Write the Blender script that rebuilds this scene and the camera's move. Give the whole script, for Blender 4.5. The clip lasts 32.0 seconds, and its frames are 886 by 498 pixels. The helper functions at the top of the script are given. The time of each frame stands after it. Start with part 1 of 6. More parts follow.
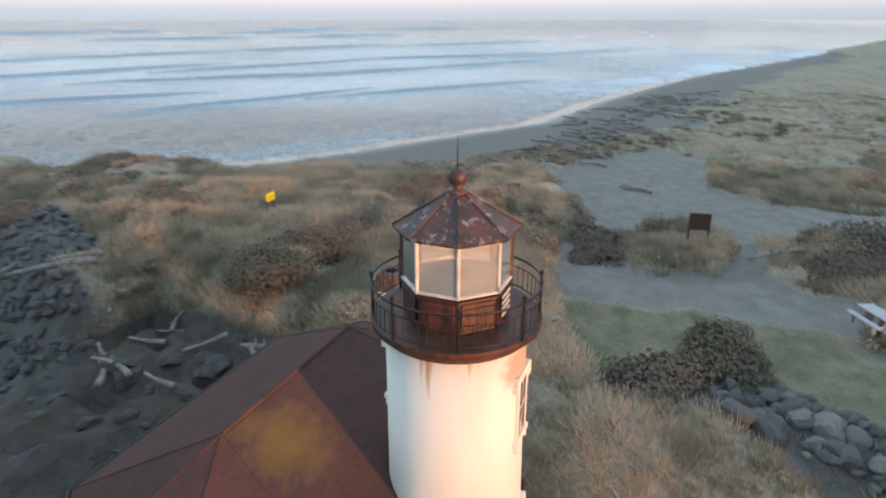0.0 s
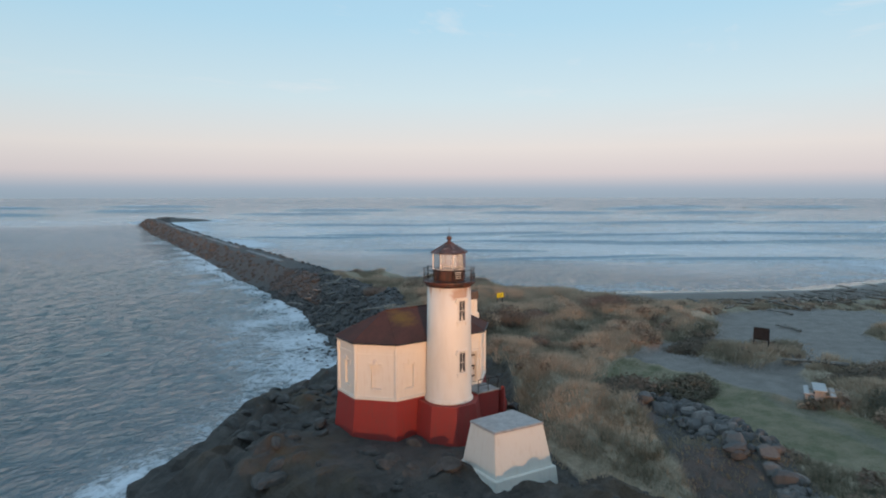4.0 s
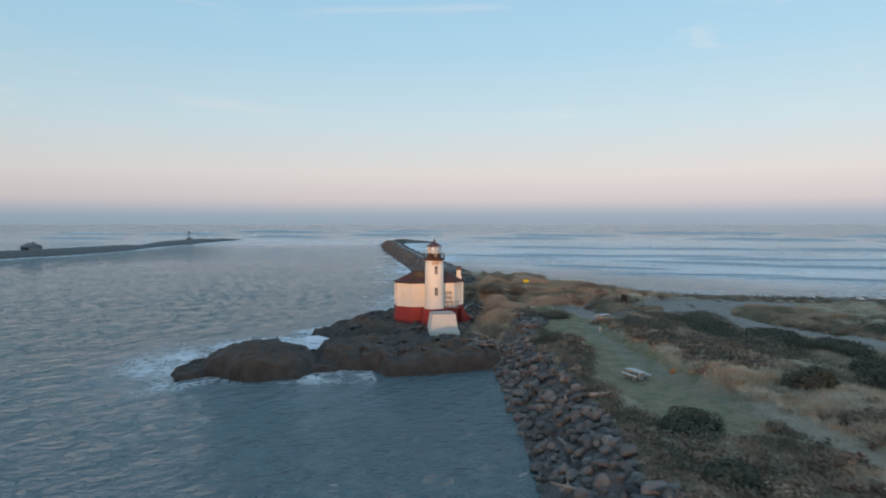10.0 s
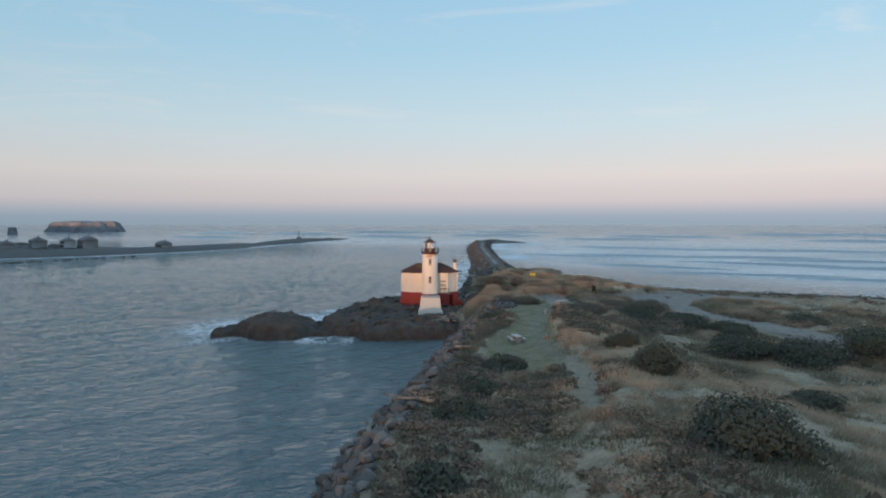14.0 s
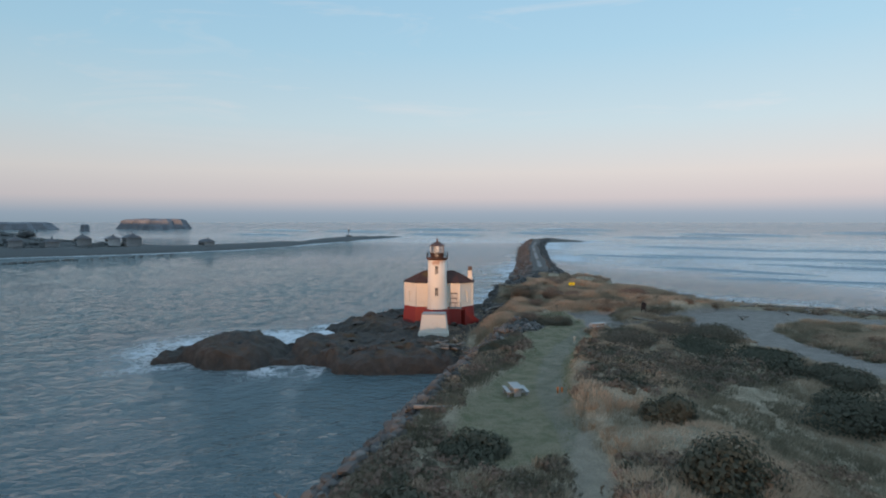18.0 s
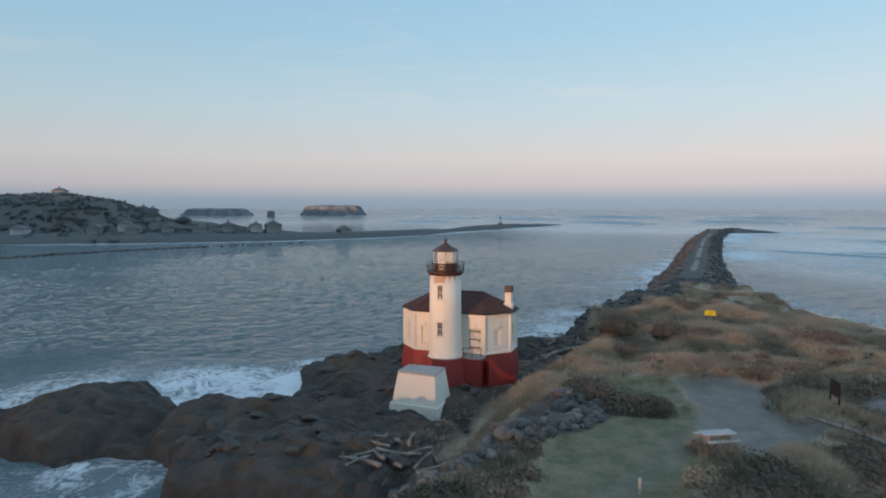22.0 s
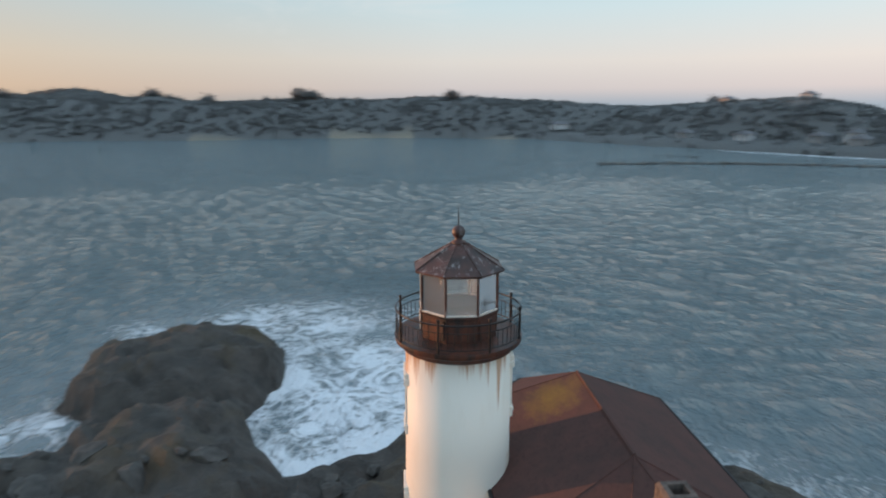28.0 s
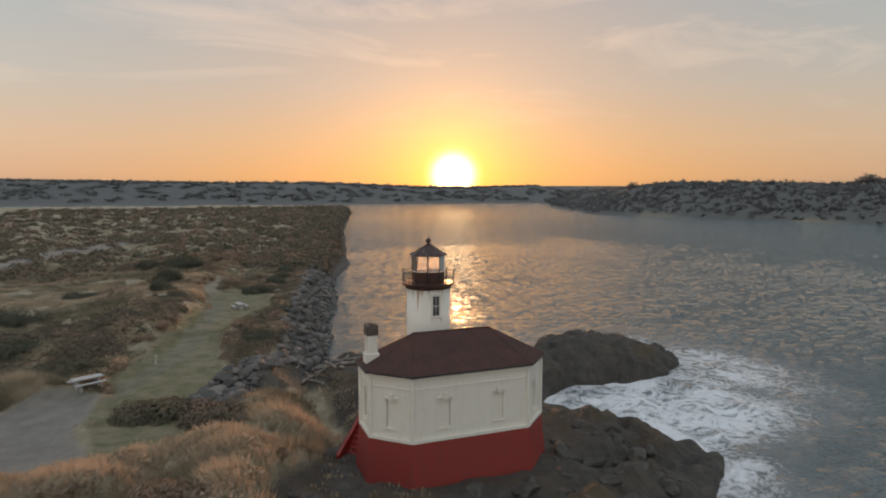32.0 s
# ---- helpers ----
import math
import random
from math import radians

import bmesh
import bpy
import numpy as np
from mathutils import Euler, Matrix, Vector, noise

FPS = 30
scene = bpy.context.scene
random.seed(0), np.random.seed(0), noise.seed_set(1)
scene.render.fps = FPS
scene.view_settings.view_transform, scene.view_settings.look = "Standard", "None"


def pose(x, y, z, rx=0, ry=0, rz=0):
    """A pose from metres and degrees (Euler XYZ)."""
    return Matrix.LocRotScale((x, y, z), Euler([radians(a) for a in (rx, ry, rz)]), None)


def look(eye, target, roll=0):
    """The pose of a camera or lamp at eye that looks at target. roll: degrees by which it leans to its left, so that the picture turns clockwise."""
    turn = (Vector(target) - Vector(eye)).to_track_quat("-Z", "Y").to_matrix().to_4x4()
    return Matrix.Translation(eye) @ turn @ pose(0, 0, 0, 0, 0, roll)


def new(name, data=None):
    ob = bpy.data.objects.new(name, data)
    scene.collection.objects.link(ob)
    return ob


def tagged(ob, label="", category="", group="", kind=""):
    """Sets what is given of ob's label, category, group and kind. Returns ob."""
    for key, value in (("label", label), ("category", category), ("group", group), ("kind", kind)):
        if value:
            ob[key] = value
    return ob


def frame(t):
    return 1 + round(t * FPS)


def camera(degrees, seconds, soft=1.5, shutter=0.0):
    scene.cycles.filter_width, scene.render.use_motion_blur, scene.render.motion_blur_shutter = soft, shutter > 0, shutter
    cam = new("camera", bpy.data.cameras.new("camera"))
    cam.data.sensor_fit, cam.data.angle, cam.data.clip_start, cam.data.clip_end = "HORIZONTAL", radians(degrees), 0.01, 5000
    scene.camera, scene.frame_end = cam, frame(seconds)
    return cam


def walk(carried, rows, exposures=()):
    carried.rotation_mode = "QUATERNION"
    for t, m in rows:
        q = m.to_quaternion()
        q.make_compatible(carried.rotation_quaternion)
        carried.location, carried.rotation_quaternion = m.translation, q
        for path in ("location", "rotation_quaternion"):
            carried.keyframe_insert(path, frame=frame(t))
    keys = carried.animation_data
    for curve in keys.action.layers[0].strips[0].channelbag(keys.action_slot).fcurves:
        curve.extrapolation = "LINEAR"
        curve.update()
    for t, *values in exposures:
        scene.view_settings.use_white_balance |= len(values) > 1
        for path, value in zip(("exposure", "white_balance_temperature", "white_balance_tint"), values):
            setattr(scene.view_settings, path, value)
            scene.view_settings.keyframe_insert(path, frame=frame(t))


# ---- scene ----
# the camera opens up a little at first, and stops down towards the sun
EXPOSURES = [(0, 0.85, 7000, 16), (0.6, 0.48, 6700, 14), (1.1, 0.32, 6450, 12), (2, 0.24, 6400, 10), (5, 0.10, 6350, 10), (18, 0.07, 6350, 11), (25, 0.07, 6300, 11), (27, 0.38, 6400, 11), (28.0, 0.52, 6950, 15), (29, 0.22, 7400, 20), (30, 0.02, 8800, 25),
             (31, 0.15, 9200, 27), (32, 0.22, 9200, 27)]
cam = camera(71.09, 32.0, soft=1.9, shutter=0.5)
# seconds, x, y, z, pitch, heading
PATH = [
    (0, -10.52, -4.02, 17.89, -20.52, -67.72),
    (1, -13.77, -9.58, 17.95, -12.79, -53.76),
    (2, -17.60, -16.29, 17.90, -8.73, -46.13),
    (3, -21.02, -24.30, 17.84, -6.23, -40.05),
    (4, -23.41, -33.02, 17.88, -4.94, -34.77),
    (7, -25.40, -63.48, 17.80, -3.09, -22.09),
    (8, -24.49, -74.15, 17.72, -2.77, -18.78),
    (9, -22.77, -84.71, 17.95, -2.66, -15.71),
    (10, -20.33, -95.30, 18.09, -2.55, -12.85),
    (11, -16.63, -105.43, 18.03, -2.42, -10.01),
    (12, -11.63, -113.13, 17.84, -2.32, -7.10),
    (13, -6.22, -117.37, 17.86, -2.35, -4.39),
    (14, -2.19, -117.84, 17.97, -2.46, -2.28),
    (17, 4.00, -103.82, 18.07, -2.52, 1.42),
    (18, 6.71, -95.47, 18.16, -2.70, 3.49),
    (19, 10.53, -85.66, 18.20, -2.87, 6.62),
    (20, 14.70, -75.08, 18.11, -3.09, 10.91),
    (21, 17.58, -64.16, 18.09, -3.40, 15.34),
    (22, 18.94, -53.47, 18.25, -3.95, 19.73),
    (23, 18.62, -42.84, 18.20, -4.66, 24.07),
    (24, 16.85, -33.92, 18.30, -5.83, 27.46),
    (24.5, 16.28, -31.83, 18.20, -6.04, 28.11),
    (26.5, 16.43, -16.93, 18.13, -9.02, 45.95),
    (27, 16.66, -12.16, 18.11, -10.12, 55.83),
    (27.5, 16.39, -6.83, 18.08, -11.17, 69.19),
    (28, 15.90, -1.50, 18.18, -12.50, 86.08),
    (28.5, 15.30, 3.30, 18.20, -12.75, 102.65),
    (29, 14.47, 8.13, 18.20, -12.03, 118.75),
    (29.5, 14.26, 12.74, 18.29, -10.87, 130.51),
    (30, 14.39, 17.87, 18.25, -9.04, 139.67),
    (31, 14.12, 27.67, 18.19, -6.55, 151.40),
    (32, 13.96, 38.38, 18.07, -4.94, 158.65),
]
walk(cam, [(t, pose(x, y, z, 90 + p, 0, h)) for t, x, y, z, p, h in PATH], EXPOSURES)

# ---- sky and sun ----
SUN_AZ, SUN_EL, DISC_EL = radians(202.3), radians(1.3), radians(1.85)
SUN_DIR = Vector((math.sin(SUN_AZ) * math.cos(SUN_EL), math.cos(SUN_AZ) * math.cos(SUN_EL), math.sin(SUN_EL)))
# disc set above the lamp, which stays low so hills shade the rock
DISC_DIR = Vector((math.sin(SUN_AZ) * math.cos(DISC_EL), math.cos(SUN_AZ) * math.cos(DISC_EL), math.sin(DISC_EL)))


class Nodes:
    """Short hand for node trees."""

    def __init__(self, tree):
        self.tree = tree
        tree.nodes.clear()

    def add(self, kind, **sets):
        n = self.tree.nodes.new(kind)
        for k, v in sets.items():
            if k == "operation":
                n.operation = v
            elif k == "data_type":
                n.data_type = v
            elif k == "blend_type":
                n.blend_type = v
        return n

    def link(self, a, b):
        self.tree.links.new(a, b)

    def put(self, socket, value):
        if isinstance(value, bpy.types.NodeSocket):
            self.tree.links.new(value, socket)
        else:
            socket.default_value = value

    def math(self, op, a, b=0.0, clamp=False):
        n = self.add("ShaderNodeMath", operation=op)
        n.use_clamp = clamp
        self.put(n.inputs[0], a)
        self.put(n.inputs[1], b)
        return n.outputs[0]

    def mix(self, fac, a, b, blend="MIX"):
        n = self.add("ShaderNodeMix", data_type="RGBA", blend_type=blend)
        self.put(n.inputs[0], fac)
        self.put(n.inputs[6], (*a, 1) if isinstance(a, tuple) else a)
        self.put(n.inputs[7], (*b, 1) if isinstance(b, tuple) else b)
        return n.outputs[2]

    def ramp(self, fac, stops, interp="LINEAR"):
        n = self.add("ShaderNodeValToRGB")
        self.put(n.inputs[0], fac)
        e = n.color_ramp.elements
        n.color_ramp.interpolation = interp
        while len(e) < len(stops):
            e.new(0.5)
        for el, (p, c) in zip(e, stops):
            el.position = p
            el.color = (*c, 1) if isinstance(c, tuple) else (c, c, c, 1)
        return n.outputs[0]

    def noise(self, vec, scale, detail=3.0, rough=0.55, distort=0.0):
        n = self.add("ShaderNodeTexNoise")
        if vec is not None:
            self.put(n.inputs["Vector"], vec)
        n.inputs["Scale"].default_value = scale
        n.inputs["Detail"].default_value = detail
        n.inputs["Roughness"].default_value = rough
        n.inputs["Distortion"].default_value = distort
        return n.outputs[0]

    def mapped(self, vec, scale=(1, 1, 1), rot=(0, 0, 0), loc=(0, 0, 0)):
        n = self.add("ShaderNodeMapping")
        self.put(n.inputs["Vector"], vec)
        n.inputs["Scale"].default_value = scale
        n.inputs["Rotation"].default_value = rot
        n.inputs["Location"].default_value = loc
        return n.outputs[0]

    def place(self):
        return self.add("ShaderNodeNewGeometry").outputs["Position"]

    def attr(self, name):
        n = self.add("ShaderNodeAttribute")
        n.attribute_name = name
        return n


world = bpy.data.worlds.new("dawn_sky")
scene.world = world
world.use_nodes = True
W = Nodes(world.node_tree)
way = W.add("ShaderNodeTexCoord").outputs["Generated"]
sky = W.add("ShaderNodeTexSky")
sky.sky_type = "NISHITA"
sky.sun_disc = False
sky.sun_elevation, sky.sun_rotation = SUN_EL, SUN_AZ
sky.dust_density, sky.air_density, sky.ozone_density = 2.0, 1.0, 2.0
split = W.add("ShaderNodeSeparateXYZ")
W.link(way, split.inputs[0])
up = split.outputs[2]
# clear dawn sky from the horizon haze upwards
clear = W.ramp(up, [(0.0, (0.29, 0.355, 0.42)), (0.010, (0.32, 0.38, 0.45)), (0.034, (0.59, 0.53, 0.53)), (0.075, (0.68, 0.63, 0.60)),
               (0.15, (0.55, 0.66, 0.70)), (0.26, (0.395, 0.60, 0.725)), (0.42, (0.29, 0.51, 0.70)), (1.0, (0.46, 0.61, 0.78))])
# the sun's own side
dot = W.add("ShaderNodeVectorMath", operation="DOT_PRODUCT")
W.link(way, dot.inputs[0])
dot.inputs[1].default_value = DISC_DIR
ang = W.math("ARCCOSINE", W.math("MINIMUM", dot.outputs["Value"], 1.0))
warm = W.ramp(up, [(0.0, (0.50, 0.30, 0.17)), (0.03, (0.60, 0.36, 0.19)), (0.09, (0.50, 0.40, 0.31)), (0.17, (0.34, 0.41, 0.47)), (0.30, (0.23, 0.37, 0.52)), (1.0, (0.24, 0.40, 0.62))])
side = W.ramp(W.math("DIVIDE", ang, math.pi), [(0.0, 1.0), (0.10, 0.9), (0.24, 0.45), (0.40, 0.0)])
air = W.mix(side, clear, warm)
# thin high cloud, most of it on the sun's side
cl = W.noise(W.mapped(way, (1.0, 2.6, 8.0), (0, 0, 0.5)), 1.9, 6.0, 0.62, 0.9)
south = W.math("MULTIPLY_ADD", split.outputs[1], -0.5)
south.node.inputs[2].default_value = 0.5
veil = W.math("MULTIPLY", W.ramp(W.math("ADD", cl, W.math("MULTIPLY", south, 0.03)), [(0.58, 0.0), (0.80, 1.0)]), W.ramp(up, [(0.07, 0.0), (0.17, 0.6), (0.6, 0.4)]))
air = W.mix(veil, air, (0.72, 0.70, 0.70))
# paler towards the open sea
lean = W.add("ShaderNodeVectorMath", operation="DOT_PRODUCT")
W.link(way, lean.inputs[0])
lean.inputs[1].default_value = (0.75, 0.62, 0.0)
pale = W.math("MULTIPLY_ADD", lean.outputs["Value"], 0.18)
pale.node.inputs[2].default_value = 0.90
grey = W.add("ShaderNodeCombineXYZ")
for k, (tilt, base) in enumerate(((0.05, -0.04), (0.0, 0.0), (-0.02, 0.01))):
    W.link(W.math("ADD", pale, W.math("ADD", W.math("MULTIPLY", lean.outputs["Value"], tilt), base)), grey.inputs[k])
air = W.mix(1.0, air, grey.outputs[0], "MULTIPLY")
lit = W.mix(0.12, air, W.mix(1.0, sky.outputs[0], (0.1, 0.1, 0.1), "MULTIPLY"))
# halo and disc of the low sun
def glow(width, power, colour):
    """Light that falls off smoothly from the sun's middle."""
    fall = W.math("EXPONENT", W.math("MULTIPLY", W.math("POWER", W.math("DIVIDE", ang, width), power), -1.0))
    spread = W.add("ShaderNodeCombineXYZ")
    for k in range(3):
        W.link(W.math("MULTIPLY", fall, colour[k]), spread.inputs[k])
    return spread.outputs[0]


halo = W.mix(1.0, glow(0.070, 1.3, (0.80, 0.44, 0.02)), glow(0.25, 1.2, (0.26, 0.11, 0.0)), "ADD")
halo = W.mix(1.0, halo, glow(0.62, 1.5, (0.12, 0.095, 0.055)), "ADD")
disc = glow(0.033, 4.0, (2.2, 2.0, 1.5))
total = W.mix(1.0, W.mix(1.0, lit, halo, "ADD"), disc, "ADD")
bg = W.add("ShaderNodeBackground")
W.link(total, bg.inputs[0])
bg.inputs[1].default_value = 1.12
W.link(bg.outputs[0], W.add("ShaderNodeOutputWorld").inputs[0])

sun_data = bpy.data.lights.new("sun", "SUN")
sun_data.energy, sun_data.angle, sun_data.color = 3.3, radians(0.6), (1.0, 0.52, 0.27)
sun = new("sun", sun_data)
sun.matrix_world = look(SUN_DIR * 100, (0, 0, 0))


# ---- materials ----
def material(name):
    m = bpy.data.materials.new(name)
    m.use_nodes = True
    n = Nodes(m.node_tree)
    b = n.add("ShaderNodeBsdfPrincipled")
    n.link(b.outputs[0], n.add("ShaderNodeOutputMaterial").inputs[0])
    return m, n, b


def bump(n, b, height, strength, dist):
    k = n.add("ShaderNodeBump")
    k.inputs["Strength"].default_value = strength
    k.inputs["Distance"].default_value = dist
    n.put(k.inputs["Height"], height)
    n.link(k.outputs[0], b.inputs["Normal"])


def plain(name, colour, rough=0.7, metal=0.0, vary=0.25, scale=3.0, fine=40.0, relief=0.15):
    """A surface of one colour with stains at one scale and grain at another."""
    m, n, b = material(name)
    p = n.add("ShaderNodeTexCoord").outputs["Object"]
    big, small = n.noise(p, scale, 4), n.noise(p, fine, 3)
    dark = tuple(c * (1 - vary) for c in colour)
    light = tuple(min(1, c * (1 + vary * 0.6)) for c in colour)
    c = n.mix(n.ramp(big, [(0.35, 0.0), (0.65, 1.0)]), dark, light)
    c = n.mix(n.math("MULTIPLY", small, 0.35), c, tuple(x * 0.6 for x in colour))
    n.link(c, b.inputs["Base Color"])
    b.inputs["Roughness"].default_value, b.inputs["Metallic"].default_value = rough, metal
    bump(n, b, n.math("ADD", n.math("MULTIPLY", big, 0.6), small), relief, 0.02)
    return m


def painted(name, colour, under, amount, rough=0.6, streak=True):
    """Weathered paint that has worn through or stained in runs."""
    m, n, b = material(name)
    p = n.place()
    runs = n.noise(n.mapped(p, (3.0, 3.0, 0.35)), 1.6, 5, 0.65)
    spots = n.noise(p, 2.3, 6, 0.7)
    grain = n.noise(p, 55.0, 2)
    worn = n.ramp(n.math("ADD", n.math("MULTIPLY", runs, 0.6 if streak else 0.2), n.math("MULTIPLY", spots, 0.4 if streak else 0.8)), [(0.56 - amount * 0.2, 0.0), (0.66 - amount * 0.1, 1.0)])
    c = n.mix(n.math("MULTIPLY", worn, amount), colour, under)
    c = n.mix(n.math("MULTIPLY", n.noise(p, 0.7, 3), 0.25), c, tuple(x * 0.72 for x in colour))
    n.link(c, b.inputs["Base Color"])
    b.inputs["Roughness"].default_value = rough
    bump(n, b, n.math("ADD", grain, n.math("MULTIPLY", spots, 1.5)), 0.18, 0.015)
    return m


M = {}
M["white"] = painted("white_render", (0.82, 0.775, 0.69), (0.58, 0.46, 0.33), 0.24)
M["red"] = painted("red_render", (0.33, 0.035, 0.028), (0.20, 0.05, 0.04), 0.5)
M["concrete"] = plain("grey_concrete", (0.30, 0.295, 0.29), 0.85, vary=0.4, scale=1.2)
M["black"] = painted("black_iron", (0.028, 0.020, 0.018), (0.17, 0.048, 0.024), 0.72, 0.5)
M["iron"] = plain("dark_iron", (0.025, 0.02, 0.02), 0.5, 0.3, 0.4, 8.0)
M["dark"] = plain("dark_interior", (0.012, 0.012, 0.013), 0.8)
M["frame"] = plain("window_frame", (0.62, 0.58, 0.52), 0.55)
M["board"] = plain("painted_boards", (0.72, 0.69, 0.65), 0.6, vary=0.2)
M["brick"] = plain("sooty_brick", (0.125, 0.095, 0.08), 0.9, vary=0.5, scale=6)
M["wood"] = plain("grey_driftwood", (0.27, 0.24, 0.21), 0.85, vary=0.4, scale=2)
M["table"] = plain("pale_table_concrete", (0.48, 0.48, 0.47), 0.7, vary=0.15)
M["bench"] = plain("bench_concrete", (0.45, 0.42, 0.40), 0.75, vary=0.2)
M["yellow"] = plain("yellow_sign_sheet", (0.86, 0.72, 0.01), 0.45, vary=0.06)
M["orange"] = plain("orange_post", (0.55, 0.21, 0.07), 0.6, vary=0.15)
M["tar"] = plain("tarred_board", (0.035, 0.035, 0.038), 0.95)
M["tar"].node_tree.nodes["Principled BSDF"].inputs["Specular IOR Level"].default_value = 0.1
M["ink"] = plain("black_ink", (0.03, 0.03, 0.03), 0.6)
M["roofing"] = plain("house_roofing", (0.17, 0.17, 0.18), 0.8)
M["siding"] = plain("house_siding", (0.28, 0.28, 0.28), 0.7, scale=0.3)
M["siding_pale"] = plain("pale_house_siding", (0.50, 0.50, 0.50), 0.7, scale=0.3)
M["bark"] = plain("bark", (0.07, 0.055, 0.045), 0.9)


FLOOR_Z = 4.5


def rust_white():
    """White tower render with rust that has run down from the iron gallery."""
    m, n, b = material("tower_render")
    p = n.place()
    z = n.add("ShaderNodeSeparateXYZ")
    n.link(p, z.inputs[0])
    top = n.math("SUBTRACT", z.outputs[2], 11.05)
    runs = n.noise(n.mapped(p, (2.6, 2.6, 0.10)), 1.5, 4, 0.6)
    # drips of uneven length under the gallery
    drip = n.math("SUBTRACT", n.math("ADD", n.math("MULTIPLY", top, 0.55), n.math("MULTIPLY", n.math("SUBTRACT", runs, 0.5), 3.0)), 0.42)
    # worst on the side that faces the land
    drip = n.math("ADD", drip, n.math("MULTIPLY", z.outputs[0], 0.14))
    drip = n.ramp(drip, [(0.10, 0.0), (0.42, 0.9)])

    def spot(x, y, zz, wide, tall):
        # a stain round one place, ragged at its edge
        gap = n.add("ShaderNodeVectorMath", operation="LENGTH")
        n.link(n.mapped(p, (1 / wide, 1 / wide, 1 / tall), loc=(-x / wide, -y / wide, -zz / tall)), gap.inputs[0])
        return n.ramp(n.math("ADD", gap.outputs["Value"], n.math("MULTIPLY", n.math("SUBTRACT", n.noise(p, 2.6, 4, 0.65), 0.5), 1.1)), [(0.55, 1.0), (0.95, 0.0)])

    rust = n.math("MAXIMUM", drip, n.math("MULTIPLY", spot(-0.15, -1.43, 11.55, 0.75, 0.5), 0.75))
    seep = n.math("MAXIMUM", n.math("MULTIPLY", spot(0.40, 1.42, 8.3, 0.55, 0.9), 0.55), n.math("MULTIPLY", spot(0.0, 0.0, FLOOR_Z, 1.75, 0.22), 0.6))
    stain = n.ramp(n.noise(n.mapped(p, (1.3, 1.3, 0.35)), 1.0, 5, 0.6), [(0.48, 0.0), (0.75, 0.30)])
    c = n.mix(stain, (0.82, 0.775, 0.69), (0.62, 0.50, 0.36))
    c = n.mix(n.math("MULTIPLY", seep, 0.75), c, (0.42, 0.24, 0.09))
    c = n.mix(n.math("MULTIPLY", rust, 0.85), c, (0.46, 0.19, 0.06))
    n.link(c, b.inputs["Base Color"])
    b.inputs["Roughness"].default_value = 0.62
    bump(n, b, n.noise(p, 30.0, 4), 0.2, 0.015)
    return m


def roof_paint():
    """Red-brown sheet roof with dark seams and yellow lichen towards the western ridge."""
    m, n, b = material("red_roof_sheet")
    p = n.place()
    big = n.noise(p, 0.9, 5, 0.65)
    c = n.mix(n.ramp(big, [(0.3, 0.0), (0.7, 1.0)]), (0.070, 0.041, 0.036), (0.110, 0.050, 0.042))
    c = n.mix(n.math("MULTIPLY", n.ramp(n.noise(p, 7.0, 5, 0.7), [(0.5, 0.0), (0.75, 1.0)]), 0.5), c, (0.035, 0.022, 0.02))
    gap = n.add("ShaderNodeVectorMath", operation="DISTANCE")
    n.link(p, gap.inputs[0])
    gap.inputs[1].default_value = (-1.7, 3.2, 9.4)
    lich = n.math("ADD", n.math("MULTIPLY", gap.outputs["Value"], 0.46), n.math("MULTIPLY", n.noise(n.mapped(p, (0.7, 1.3, 0.8)), 3.0, 6, 0.7), 0.9))
    c = n.mix(n.ramp(lich, [(0.45, 0.52), (0.80, 0.22), (1.35, 0.0)]), c, (0.25, 0.17, 0.03))
    n.link(c, b.inputs["Base Color"])
    b.inputs["Roughness"].default_value = 0.85
    b.inputs["Specular IOR Level"].default_value = 0.2
    bump(n, b, n.noise(p, 12.0, 4), 0.25, 0.02)
    return m


def lantern_paint():
    """Old red paint on the lantern, flaked to bare grey zinc."""
    m, n, b = material("flaked_red_paint")
    p = n.place()
    flake = n.ramp(n.noise(n.mapped(p, (1, 1, 0.45)), 5.5, 6, 0.75), [(0.56, 0.0), (0.64, 1.0)])
    deep = n.ramp(n.noise(p, 2.0, 4), [(0.35, 0.0), (0.65, 1.0)])
    c = n.mix(deep, (0.035, 0.020, 0.017), (0.092, 0.034, 0.025))
    c = n.mix(n.math("MULTIPLY", flake, 0.7), c, (0.34, 0.31, 0.30))
    n.link(c, b.inputs["Base Color"])
    b.inputs["Roughness"].default_value = 0.5
    bump(n, b, flake, 0.3, 0.01)
    return m


def pane_glass(name, tint):
    m, n, b = material(name)
    b.inputs["Base Color"].default_value = (*tint, 1)
    b.inputs["Roughness"].default_value = 0.12
    b.inputs["Transmission Weight"].default_value = 0.90
    b.inputs["IOR"].default_value = 1.45
    return m


M["tower"], M["roof"], M["lantern"] = rust_white(), roof_paint(), lantern_paint()
M["glass"] = pane_glass("dusty_glass", (0.86, 0.87, 0.86))
M["window_glass"] = plain("dark_window_glass", (0.07, 0.075, 0.08), 0.12, 0.0, 0.2, 1.0, 5.0, 0.02)


# ---- the lie of the land ----
def lattice(ix, iy, seed):
    h = (ix * 374761393 + iy * 668265263 + seed * 974711) & 0xFFFFFFFF
    h = ((h ^ (h >> 13)) * 1274126177) & 0xFFFFFFFF
    return ((h ^ (h >> 16)) & 0xFFFF) / 65535.0


